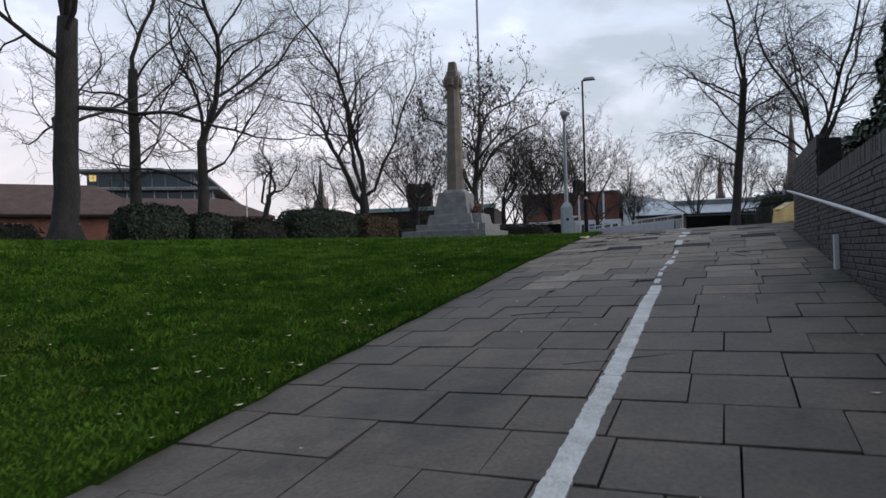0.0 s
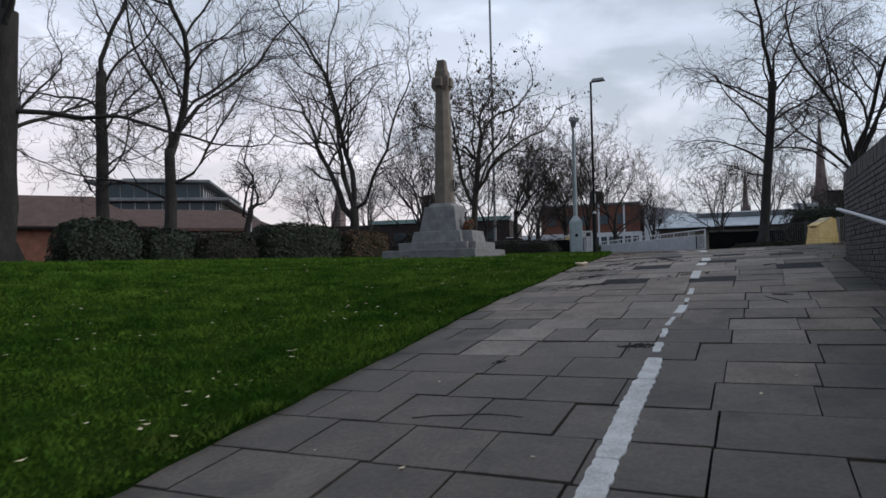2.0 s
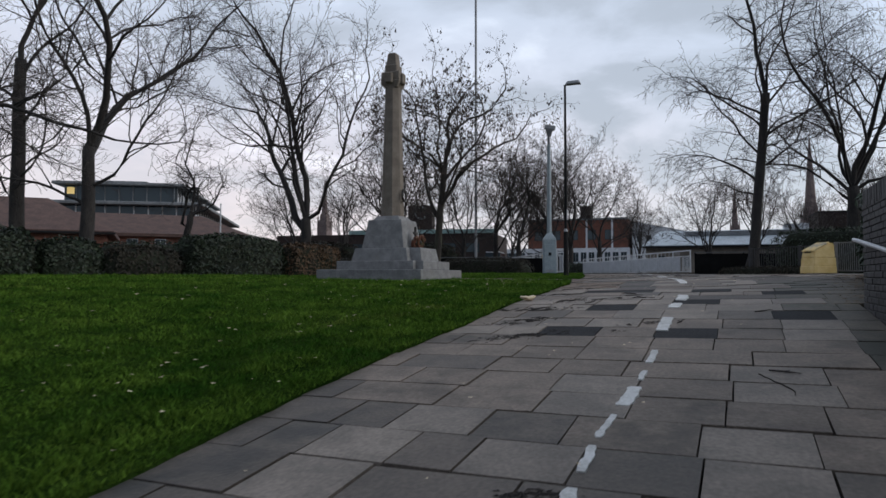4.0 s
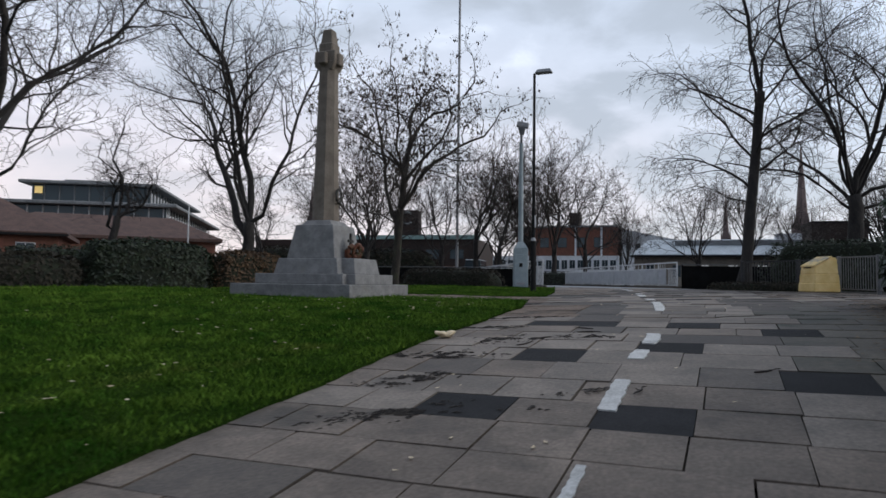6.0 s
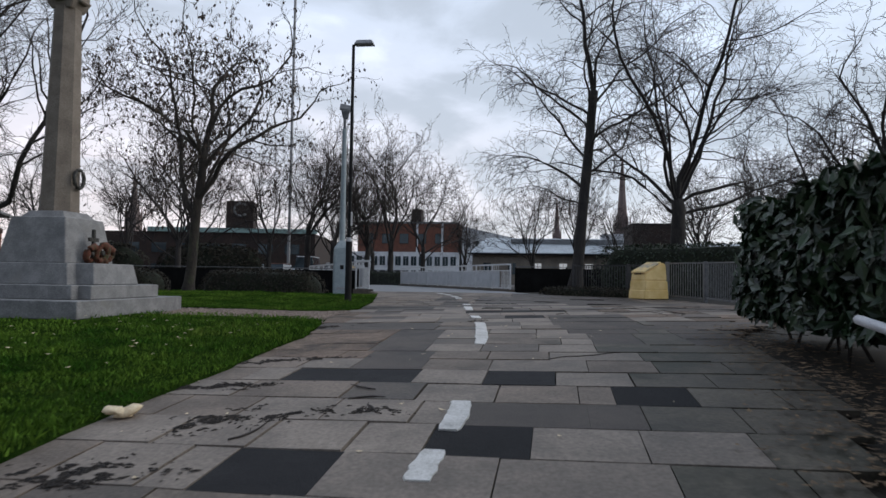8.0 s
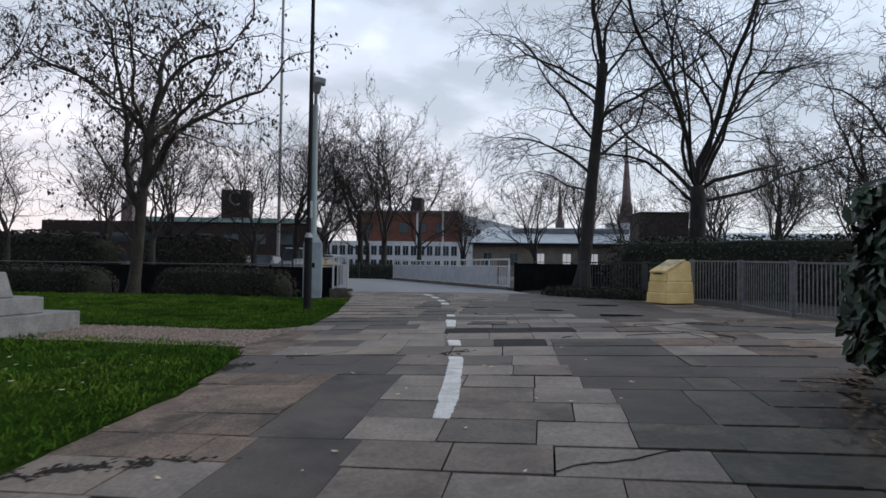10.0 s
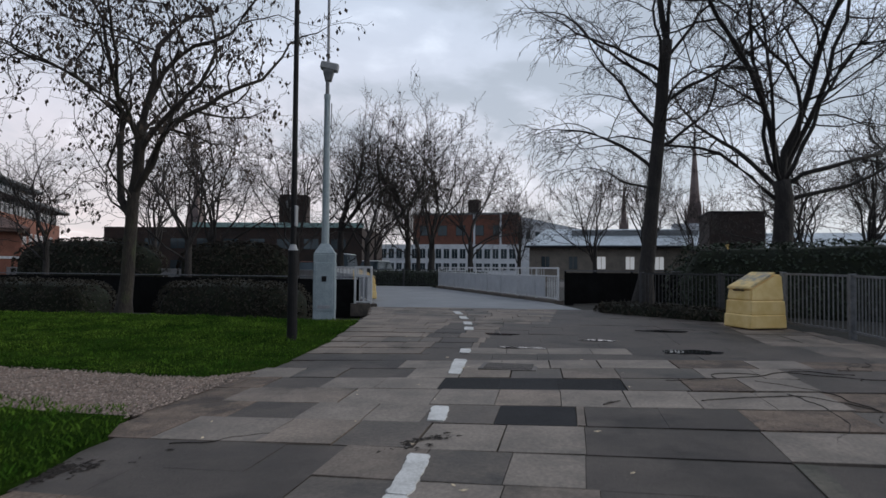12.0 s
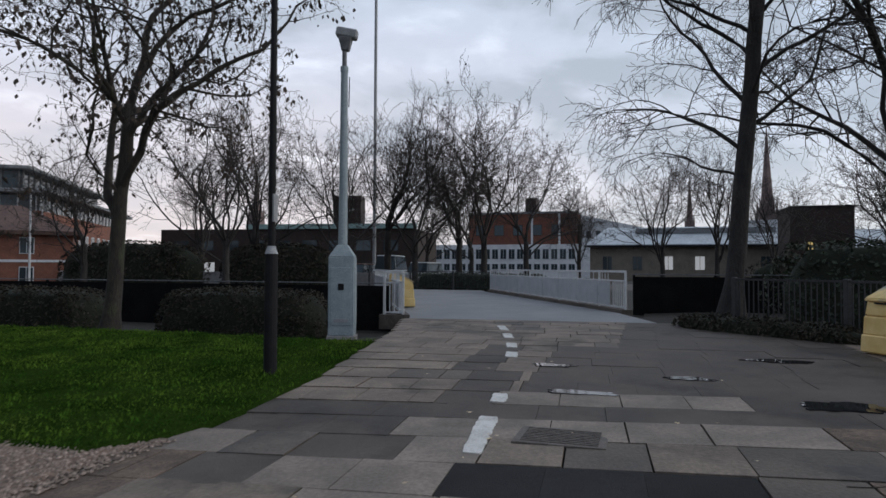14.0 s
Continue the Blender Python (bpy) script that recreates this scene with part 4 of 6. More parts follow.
def wreath(x, y, z, seed, r=0.19):
    t = empty("poppy_wreath", x, y, z, "red and brown remembrance wreath leaning on memorial stone", "wreath", "wreaths on the memorial")
    rng = random.Random(seed)
    verts, faces = [], []
    ring = [Vector((0.05 * math.sin(k * math.pi / 8), r * math.cos(k * math.pi / 8), r + 0.05 + r * math.sin(k * math.pi / 8))) for k in range(17)]
    tube(verts, faces, ring, [0.06 + rng.uniform(-0.012, 0.012) for _ in range(17)], 7)
    mesh_ob("ring", verts, faces, M_WREATH, t, smooth=True)
    bm = bmesh.new()
    bmesh.ops.create_icosphere(bm, subdivisions=1, radius=0.055, matrix=Matrix.Translation((0.03, 0, r + 0.05)) @ Matrix.Diagonal((0.5, 1, 1, 1)))
    part("emblem", bm, M_BRONZE, t)


for i, (dx, dy, dz) in enumerate(((0.80, -0.18, 0.80), (0.86, 0.02, 0.80), (0.80, 0.26, 0.80))):
    wreath(-7.8 + dx, 22.9 + dy, 2.16 + dz, 70 + i, 0.125 + 0.02 * (i == 1))


def plaque_stand():
    t = empty("small_cross", -7.03, 22.80, 2.16 + 0.80, "small dark remembrance cross on the memorial step", "cross")
    box_part("upright", -0.025, 0.025, -0.03, 0.03, 0, 0.62, M_BRONZE, t, 0.006)
    box_part("crossbar", -0.02, 0.02, -0.13, 0.13, 0.40, 0.47, M_BRONZE, t, 0.006)


plaque_stand()


# ---- street lamp and camera pole ----
def street_lamp():
    x, y = -3.66, 27.9
    t = empty("street_lamp", x, y, ramp(y), "slim black street lamp column with flat lantern", "street lamp")
    bm = bmesh.new()
    bmesh.ops.create_cone(bm, segments=16, radius1=0.085, radius2=0.082, depth=1.55, cap_ends=True, matrix=Matrix.Translation((0, 0, 0.72)))
    part("base_sleeve", bm, M_BLACK, t, smooth=False)
    bm = bmesh.new()
    bmesh.ops.create_cone(bm, segments=16, radius1=0.083, radius2=0.05, depth=0.10, cap_ends=True, matrix=Matrix.Translation((0, 0, 1.545)))
    part("collar", bm, M_LAMPGREY, t, "pale worn collar")
    bar("column", (0, 0, 1.5), (0.0, 0, 6.56), 0.050, M_BLACK, t, 14, r2=0.038)
    box_part("notice", 0.035, 0.06, -0.05, 0.05, 1.9, 2.25, M_LAMPGREY, t, 0.005)
    bar("lantern_arm", (0, 0, 6.54), (0.12, 0.02, 6.60), 0.03, M_BLACK, t, 10)
    bm = bmesh.new()
    frustum(bm, 0.28, 0.03, 6.56, 6.68, 0.52, 0.26, 0.40, 0.16, 0.02)
    part("lantern", bm, M_LAMPGREY, t, "grey flat lantern head")


street_lamp()


def camera_pole():
    x, y = -5.35, 33.3
    t = empty("camera_pole", x, y, 2.03, "pale grey-green surveillance camera pole with base cabinet", "camera pole", rz=18)
    box_part("plinth", -0.30, 0.30, -0.24, 0.24, -0.1, 0.06, M_CONCRETE, t, 0.01)
    box_part("cabinet", -0.275, 0.275, -0.21, 0.21, 0.06, 1.72, M_CCTV, t, 0.018)
    box_part("door", -0.22, 0.22, -0.225, -0.205, 0.28, 1.5, M_CCTV, t, 0.006)
    box_part("door", 0.27, 0.285, -0.16, 0.16, 0.28, 1.5, M_CCTV, t, 0.006)
    box_part("lock_plate", -0.06, 0.06, -0.235, -0.222, 1.02, 1.16, M_BLACK, t, 0.003)
    box_part("label_plate", -0.16, 0.16, -0.232, -0.222, 0.34, 0.42, M_LAMPGREY, t, 0.002)
    bm = bmesh.new()
    frustum(bm, 0, 0, 1.72, 1.98, 0.55, 0.42, 0.22, 0.22, 0.012)
    part("cabinet_roof", bm, M_CCTV, t)
    bar("column", (0, 0, 1.95), (0, 0, 5.77), 0.10, M_CCTV, t, 14, r2=0.075)
    bm = bmesh.new()
    bmesh.ops.create_cone(bm, segments=14, radius1=0.085, radius2=0.085, depth=0.12, cap_ends=True, matrix=Matrix.Translation((0, 0, 5.77)))
    part("collar", bm, M_CCTV, t)
    bar("neck", (0, 0, 5.82), (0, 0, 6.20), 0.05, M_GALV, t, 12)
    bm = bmesh.new()
    frustum(bm, 0.02, 0, 6.17, 6.47, 0.16, 0.16, 0.30, 0.26, 0.02)
    part("camera_yoke", bm, M_GALV, t)
    bm = bmesh.new()
    box(bm, -0.20, 0.26, -0.12, 0.12, -0.10, 0.10, 0.03, Matrix.Translation((0.02, 0, 6.56)) @ Matrix.Rotation(radians(10), 4, "Y"))
    part("camera_housing", bm, M_LAMPGREY, t, "grey camera housing tilted downwards")
    bar("cable", (0.105, -0.02, 4.95), (0.115, -0.02, 5.6), 0.012, M_BLACK, t, 6)


camera_pole()


def tall_mast():
    t = empty("flood_mast", -20.7, 70.0, 2.2, "very tall slender grey lighting mast in the distance", "mast")
    bar("column", (0, 0, -0.1), (0, 0, 42.0), 0.15, M_LAMPGREY, t, 12, r2=0.10)
    bm = bmesh.new()
    box(bm, -0.9, 0.9, -0.25, 0.25, 42.0, 42.4, 0.04)
    part("lamp_frame", bm, M_GALV, t)


tall_mast()


# ---- bridge parapets ----
def parapet(ax, ay, bx, by, z, dz, h, flip, label):
    ln_ = math.hypot(bx - ax, by - ay)
    a = math.degrees(math.atan2(by - ay, bx - ax))
    t = empty("bridge_parapet", ax, ay, z, label, "parapet", "bridge parapets", rz=a)
    s = dz / ln_
    pitch = ln_ / max(1, round(ln_ / 1.9))
    n = max(1, round(ln_ / 1.9))
    for i in range(n + 1):
        u = i * pitch
        box_part("post", u - 0.03, u + 0.03, -0.03, 0.03, s * u - 0.1, s * u + h, M_WHITE, t, 0.006)

    def rail(name, zz, r0, u0=0.0, u1=ln_):
        verts, faces = [], []
        for u in (u0, u1):
            for dy, dzz in ((-r0, -r0), (r0, -r0), (r0, r0), (-r0, r0)):
                verts.append((u, dy, s * u + zz + dzz))
        faces = [(0, 3, 2, 1), (4, 5, 6, 7), (0, 1, 5, 4), (1, 2, 6, 5), (2, 3, 7, 6), (3, 0, 4, 7)]
        return mesh_ob(name, verts, faces, M_WHITE, t)

    rail("top_rail", h, 0.032)
    rail("middle_rail", h - 0.27, 0.022)
    rail("bottom_rail", 0.12, 0.022)
    for i in range(n):
        u0, u1 = i * pitch, (i + 1) * pitch
        if i == 0:
            for k in range(1, 7 if ln_ > 1.5 else 4):
                u = 0.02 + k * (0.14 if ln_ > 1.5 else 0.12)
                box_part("baluster", u - 0.012, u + 0.012, -0.012, 0.012, s * u + 0.1, s * u + h - 0.25, M_WHITE, t)
            u0 = 1.0
            if ln_ < 1.5:
                break
        verts = []
        for u in (u0 + 0.035, u1 - 0.035):
            for dy, zz in ((-0.012, 0.15), (0.012, 0.15), (0.012, h - 0.30), (-0.012, h - 0.30)):
                verts.append((u, dy + 0.03 * flip, s * u + zz))
        mesh_ob("panel", verts, [(0, 3, 2, 1), (4, 5, 6, 7), (0, 1, 5, 4), (1, 2, 6, 5), (2, 3, 7, 6), (3, 0, 4, 7)], M_PANEL, t)
        for k in range(1, 4):
            u = u0 + (u1 - u0) * k / 4
            box_part("baluster", u - 0.01, u + 0.01, -0.01, 0.01, s * u + h - 0.26, s * u + h - 0.02, M_WHITE, t)
    # kerb beam under the parapet
    verts = []
    for u in (-0.1, ln_):
        for dy, zz in ((-0.16, -0.3), (0.16, -0.3), (0.16, 0.07), (-0.16, 0.07)):
            verts.append((u, dy, s * u + zz))
    mesh_ob("kerb_beam", verts, [(0, 3, 2, 1), (4, 5, 6, 7), (0, 1, 5, 4), (1, 2, 6, 5), (2, 3, 7, 6), (3, 0, 4, 7)], M_SLAB_DARK, t, "stained dark concrete kerb")


parapet(0.28, 39.8, -7.3, 55.2, 2.30, 0.0, 1.15, 1, "white steel bridge parapet with pale panels")
parapet(-5.08, 36.2, -12.4, 51.2, 2.27, 0.0, 1.15, -1, "white steel bridge parapet with rusty kerb foot")


parapet(-5.56, 36.12, -5.08, 36.2, 2.27, 0.0, 1.15, -1, "short white steel return of the bridge parapet")


# ---- fences ----
def dark_fence(x0, y0, x1, y1, z, h, label):
    ln_ = math.hypot(x1 - x0, y1 - y0)
    t = empty("boarded_fence", x0, y0, z, label, "fence", "dark fences", rz=math.degrees(math.atan2(y1 - y0, x1 - x0)))
    n = max(1, round(ln_ / 2.4))
    p = ln_ / n
    for i in range(n):
        box_part("panel", i * p + 0.03, (i + 1) * p - 0.03, -0.02, 0.02, -0.1, h - 0.05, M_DARKFENCE, t, 0.006)
    for i in range(n + 1):
        box_part("post", i * p - 0.03, i * p + 0.03, -0.035, 0.035, -0.1, h, M_DARKFENCE, t, 0.006)
    box_part("top_rail", -0.03, ln_ + 0.03, -0.03, 0.03, h, h + 0.03, M_GALV, t, 0.006)


dark_fence(-46.0, 36.9, -5.6, 36.6, 1.85, 1.25, "low dark boarded fence along the sunken road")
dark_fence(0.5, 40.3, 16.0, 42.5, 2.2, 1.15, "low dark boarded fence beside the bridge")


def barrier(x0, x1, y, z, h):
    t = empty("road_barrier", x0, y, z, "long grey concrete barrier beyond the sunken road", "barrier")
    n = int((x1 - x0) / 4)
    p = (x1 - x0) / n
    for i in range(n):
        bm = bmesh.new()
        box(bm, i * p + 0.01, (i + 1) * p - 0.01, -0.15, 0.15, -0.1, h, 0.02)
        part("section", bm, M_CONCRETE, t)


barrier(-90, -16, 60.5, 2.2, 1.0)


def railing(points, h, label, paint_mat):
    """Vertical-bar railing along a run of posts."""
    for (x0, y0), (x1, y1) in zip(points, points[1:]):
        ln_ = math.hypot(x1 - x0, y1 - y0)
        z0, z1 = ramp(y0), ramp(y1)
        t = empty("railing", x0, y0, z0, label, "railing", "bar railings", rz=math.degrees(math.atan2(y1 - y0, x1 - x0)))
        s = (z1 - z0) / ln_
        box_part("post", -0.05, 0.05, -0.05, 0.05, -0.1, h + 0.04, paint_mat, t, 0.008)
        for zz in (h, 0.12):
            verts = []
            for u in (0.03, ln_ - 0.03):
                for dy, d in ((-0.02, -0.02), (0.02, -0.02), (0.02, 0.02), (-0.02, 0.02)):
                    verts.append((u, dy, s * u + zz + d))
            mesh_ob("rail", verts, [(0, 3, 2, 1), (4, 5, 6, 7), (0, 1, 5, 4), (1, 2, 6, 5), (2, 3, 7, 6), (3, 0, 4, 7)], paint_mat, t)
        k = int(ln_ / 0.11)
        one = None
        for i in range(1, k):
            u = ln_ * i / k
            if one is None:
                bm = bmesh.new()
                box(bm, -0.009, 0.009, -0.009, 0.009, 0.1, h)
                me_ob = part("bar", bm, paint_mat, t)
                one = me_ob.data
                me_ob.location = (u, 0, s * u)
            else:
                ob = new("bar", one)
                ob.parent = t
                ob.location = (u, 0, s * u)


# this run is coloured dark to hold the shade it stands in
railing([(2.6, 35.4), (4.2, 33.7), (5.1, 32.2)], 1.05, "dark vertical-bar railing half hidden by ivy", M_DARKRAIL)
railing([(5.1, 32.2), (5.75, 30.5), (5.95, 28.15), (6.45, 26.2), (6.7, 24.0), (7.2, 21.5)], 1.1, "grey vertical-bar metal railing", M_GALV)


# ---- yellow grit bin ----
def grit_bin(x, y):
    """Moulded bin: two stepped tiers, an upper body cut back under a sloping lid."""
    t = empty("grit_bin", x, y, ramp(y) + 0.02, "weathered yellow plastic grit bin with sloping lid", "grit bin", rz=-64)
    w, d = 0.80, 0.86
    for name, z0, z1, k0, k1 in (("base_tier", 0.0, 0.27, 1.0, 0.975), ("middle_tier", 0.262, 0.55, 0.955, 0.925)):
        bm = bmesh.new()
        frustum(bm, 0, (1 - k0) * d * 0.3, z0, z1, w * k0, d * k0, w * k1, d * k1, 0.022)
        part(name, bm, M_YELLOW, t)
    prof = [(-0.385, 0.54), (0.40, 0.54), (0.37, 1.06), (0.20, 1.08), (-0.36, 0.78)]
    bm = bmesh.new()
    sides = []
    for sx in (-1, 1):
        sides.append([bm.verts.new((sx * (0.362 if z < 0.6 else 0.335), yy, z)) for yy, z in prof])
    bm.faces.new(sides[0][::-1])
    bm.faces.new(sides[1])
    for i in range(5):
        j = (i + 1) % 5
        bm.faces.new((sides[0][i], sides[0][j], sides[1][j], sides[1][i]))
    bmesh.ops.bevel(bm, geom=bm.edges[:], offset=0.03, segments=2, affect="EDGES")
    part("upper_body", bm, M_YELLOW, t)
    bm = bmesh.new()
    v = []
    for sx in (-1, 1):
        for yy, z in ((-0.39, 0.765), (0.21, 1.085), (0.20, 1.12), (-0.385, 0.815)):
            v.append(bm.verts.new((sx * 0.345, yy, z)))
    for q in ((0, 1, 2, 3), (7, 6, 5, 4), (0, 4, 5, 1), (1, 5, 6, 2), (2, 6, 7, 3), (3, 7, 4, 0)):
        bm.faces.new([v[i] for i in q])
    bmesh.ops.bevel(bm, geom=bm.edges[:], offset=0.016, segments=2, affect="EDGES")
    part("lid", bm, M_YELLOW_LID, t, "grey-scuffed yellow lid")
    box_part("handle_slot", -0.16, 0.16, -0.392, -0.37, 0.735, 0.758, M_BLACK, t, 0.004)
    return t


yellow_bin = grit_bin(4.50, 31.95)
far_bin = copy_thing(yellow_bin, pose(-6.85, 40.6, 2.277, 0, 0, 116))
tagged(far_bin, "yellow grit bin standing beside the bridge parapet")
railing([(-15.5, 57.4), (-12.8, 57.4), (-10.1, 57.4), (-7.4, 57.4)], 1.05, "dark thin railing across the far end of the bridge", M_DARKRAIL)


# ---- buildings ----
def wall_block(name, t, x0, x1, y0, y1, z0, z1, material, label="", bevel=0.0):
    return box_part(name, x0, x1, y0, y1, z0, z1, material, t, bevel, label)


def window(t, x, y, z, w, h, nx, frame_mat, glass=None, ax="x"):
    """A framed window set slightly proud of a facade: glass with a frame of its own. ax: along which axis it lies."""
    bm = bmesh.new()
    e = 0.06
    if ax == "x":
        box(bm, x, x + w, y - 0.05, y, z, z + h)
    else:
        box(bm, x - 0.05 * nx, x, y, y + w, z, z + h) if nx > 0 else box(bm, x, x + 0.05, y, y + w, z, z + h)
    f = part("window", bm, frame_mat, t)
    bm = bmesh.new()
    if ax == "x":
        box(bm, x + e, x + w / 2 - e / 2, y - 0.08, y - 0.03, z + e, z + h - e)
        box(bm, x + w / 2 + e / 2, x + w - e, y - 0.08, y - 0.03, z + e, z + h - e)
    else:
        o = -0.08 if nx > 0 else 0.03
        box(bm, x + o, x + o + 0.05, y + e, y + w / 2 - e / 2, z + e, z + h - e)
        box(bm, x + o, x + o + 0.05, y + w / 2 + e / 2, y + w - e, z + e, z + h - e)
    part("pane", bm, glass or M_GLASS, f)


def hip_roof(t, x0, x1, y0, y1, z, h, inset, material, over=0.6, name="roof"):
    bm = bmesh.new()
    lo = [bm.verts.new(v) for v in ((x0 - over, y0 - over, z), (x1 + over, y0 - over, z), (x1 + over, y1 + over, z), (x0 - over, y1 + over, z))]
    lo2 = [bm.verts.new(v) for v in ((x0 - over, y0 - over, z + 0.3), (x1 + over, y0 - over, z + 0.3), (x1 + over, y1 + over, z + 0.3), (x0 - over, y1 + over, z + 0.3))]
    cy = (y0 + y1) / 2
    a, b = bm.verts.new((x0 + inset, cy, z + h)), bm.verts.new((x1 - inset, cy, z + h))
    bm.faces.new(lo[::-1])
    for i in range(4):
        j = (i + 1) % 4
        bm.faces.new((lo[i], lo[j], lo2[j], lo2[i]))
    bm.faces.new((lo2[0], lo2[1], b, a))
    bm.faces.new((lo2[1], lo2[2], b))
    bm.faces.new((lo2[2], lo2[3], a, b))
    bm.faces.new((lo2[3], lo2[0], a))
    return part(name, bm, material, t)


def office():
    """Brick office with set-back glazed upper storeys; its near corner points at the park."""
    t = empty("office_building", -61.0, 73.5, 2.0, "red brick office block with glazed set-back top floors", "office building", rz=122)
    # local axes: x along the facade that recedes, y along the facade facing the park (both from the near corner)
    wall_block("wall", t, 0, 37, 0, 19, -1, 7.5, M_REDBRICK)
    wall_block("glazed_storey", t, 0.4, 36.6, 0.4, 18.6, 7.5, 9.3, M_GLASS)
    wall_block("eave", t, -1.2, 38.2, -1.2, 20.2, 9.3, 9.75, M_ROOFGREY, bevel=0.08)
    wall_block("glazed_storey", t, 3.0, 34, 3.0, 17, 9.75, 12.2, M_GLASS)
    wall_block("upper_eave", t, 1.8, 35.2, 1.8, 18.2, 12.2, 12.6, M_ROOFGREY, bevel=0.08)
    wall_block("plant_room", t, 8, 16, 8, 15, 12.6, 13.6, M_ROOFGREY, bevel=0.05)
    for i in range(10):
        y = 0.6 + i * 1.75
        wall_block("mullion", t, 0.30, 0.44, y, y + 0.14, 7.0, 9.3, M_WHITEWALL)
        if i < 8:
            wall_block("mullion", t, 2.9, 3.04, 3.2 + i * 1.75, 3.34 + i * 1.75, 9.75, 12.2, M_ROOFGREY)
    for i in range(18):
        x = 0.6 + i * 1.85
        wall_block("mullion", t, x, x + 0.14, 0.30, 0.44, 7.0, 9.3, M_WHITEWALL)
        if i < 14:
            wall_block("mullion", t, 3.2 + i * 1.85, 3.34 + i * 1.85, 2.9, 3.04, 9.75, 12.2, M_ROOFGREY)
    for r in range(2):
        for i in range(6):
            window(t, 0.0, 1.6 + i * 2.9, 0.9 + 3.1 * r, 1.5, 1.5, 1, M_WHITEWALL, ax="y")
        for i in range(11):
            window(t, 1.6 + i * 2.9, 0.0, 0.9 + 3.1 * r, 1.5, 1.5, 1, M_WHITEWALL)
    wall_block("downpipe", t, -0.12, 0.0, -0.12, 0.0, -1, 9.3, M_WHITEWALL)
    for i in (7,):
        wall_block("lit_pane", t, 2.86, 2.9, 3.5 + i * 1.75, 4.4 + i * 1.75, 11.0, 11.9, M_LIT, "window lit warm yellow")


office()


def brick_hall(x, y, length, depth, wall_h, roof_h, label):
    t = empty("brick_hall", x, y, 2.0, label, "brick hall", "brick halls", rz=45.8)
    wall_block("wall", t, -length, 0, 0, depth, -1, wall_h, M_REDBRICK)
    hip_roof(t, -length, 0, 0, depth, wall_h, roof_h, depth * 0.45, M_TILE)
    wall_block("gutter", t, -length - 0.7, 0.7, -0.72, -0.6, wall_h + 0.05, wall_h + 0.2, M_BLACK)
    for i in range(int(length / 4)):
        window(t, -2.6 - i * 4.0, 0.0, wall_h - 1.75, 1.2, 1.3, 1, M_WHITEWALL)


brick_hall(-42.0, 43.0, 52, 10, 3.3, 3.2, "long low red brick hall with brown hipped tile roof")
brick_hall(-50.5, 60.0, 20, 10, 3.4, 2.4, "red brick hall with brown tile roof behind")


def terrace():
    t = empty("brick_terrace", -43.0, 61.0, 2.0, "two-storey red brick house row with dark roof", "house row", rz=45)
    wall_block("wall", t, -20, 0, 0, 9, -1, 4.0, M_REDBRICK)
    hip_roof(t, -20, 0, 0, 9, 4.0, 2.6, 4.0, M_TILE)
    for r in range(2):
        for i in range(7):
            window(t, -18.6 + i * 2.5, 0.0, 0.2 + 2.3 * r, 1.0, 1.3, 1, M_WHITEWALL)
    wall_block("string_course", t, -20.04, 0.04, -0.06, 0.0, 1.85, 2.05, M_WHITEWALL)


terrace()


def flagpole():
    t = empty("flagpole", -43.2, 57.4, 2.2, "tall thin white flagpole", "flagpole")
    bar("pole", (0, 0, -0.1), (0, 0, 7.0), 0.09, M_WHITE, t, 10, r2=0.06)
    bm = bmesh.new()
    bmesh.ops.create_icosphere(bm, subdivisions=1, radius=0.11, matrix=Matrix.Translation((0, 0, 7.05)))
    part("finial", bm, M_WHITE, t)


flagpole()


def shops():
    """Dark brown low block behind the trees with lit windows and a square sign on the roof."""
    t = empty("dark_shop_block", -46.0, 92.0, 2.0, "dark brown low commercial block with green fascia", "commercial block", rz=8)
    wall_block("wall", t, -14, 20, 0, 15, -1, 6.4, M_BROWNBRICK)
    wall_block("fascia", t, -2, 20.3, -0.3, 0.0, 6.4, 7.0, M_GREENROOF)
    for i in range(9):
        window(t, -12 + i * 3.5, 0.0, 3.6, 2.0, 1.4, 1, M_BROWNBRICK, None)
        window(t, -12 + i * 3.5, 0.0, 0.2, 2.2, 2.0, 1, M_BROWNBRICK, M_SHOPLIT if i in (1, 5) else None)


shops()


def sign_tower():
    t = empty("sign_tower", -54.0, 133.0, 2.0, "brown block tower carrying a pale round ring sign", "sign tower", rz=15)
    wall_block("wall", t, -2.6, 2.6, 0, 5, -1, 15.4, M_BROWNBRICK)
    verts, faces = [], []
    ring = [Vector((0.2 + 1.25 * math.cos(a), -0.12, 13.7 + 1.25 * math.sin(a))) for a in [radians(40 + 280 * k / 20) for k in range(21)]]
    tube(verts, faces, ring, [0.22] * 21, 6)
    mesh_ob("ring_sign", verts, faces, M_ROOFGREY, t, "pale open ring sign", smooth=True)


sign_tower()


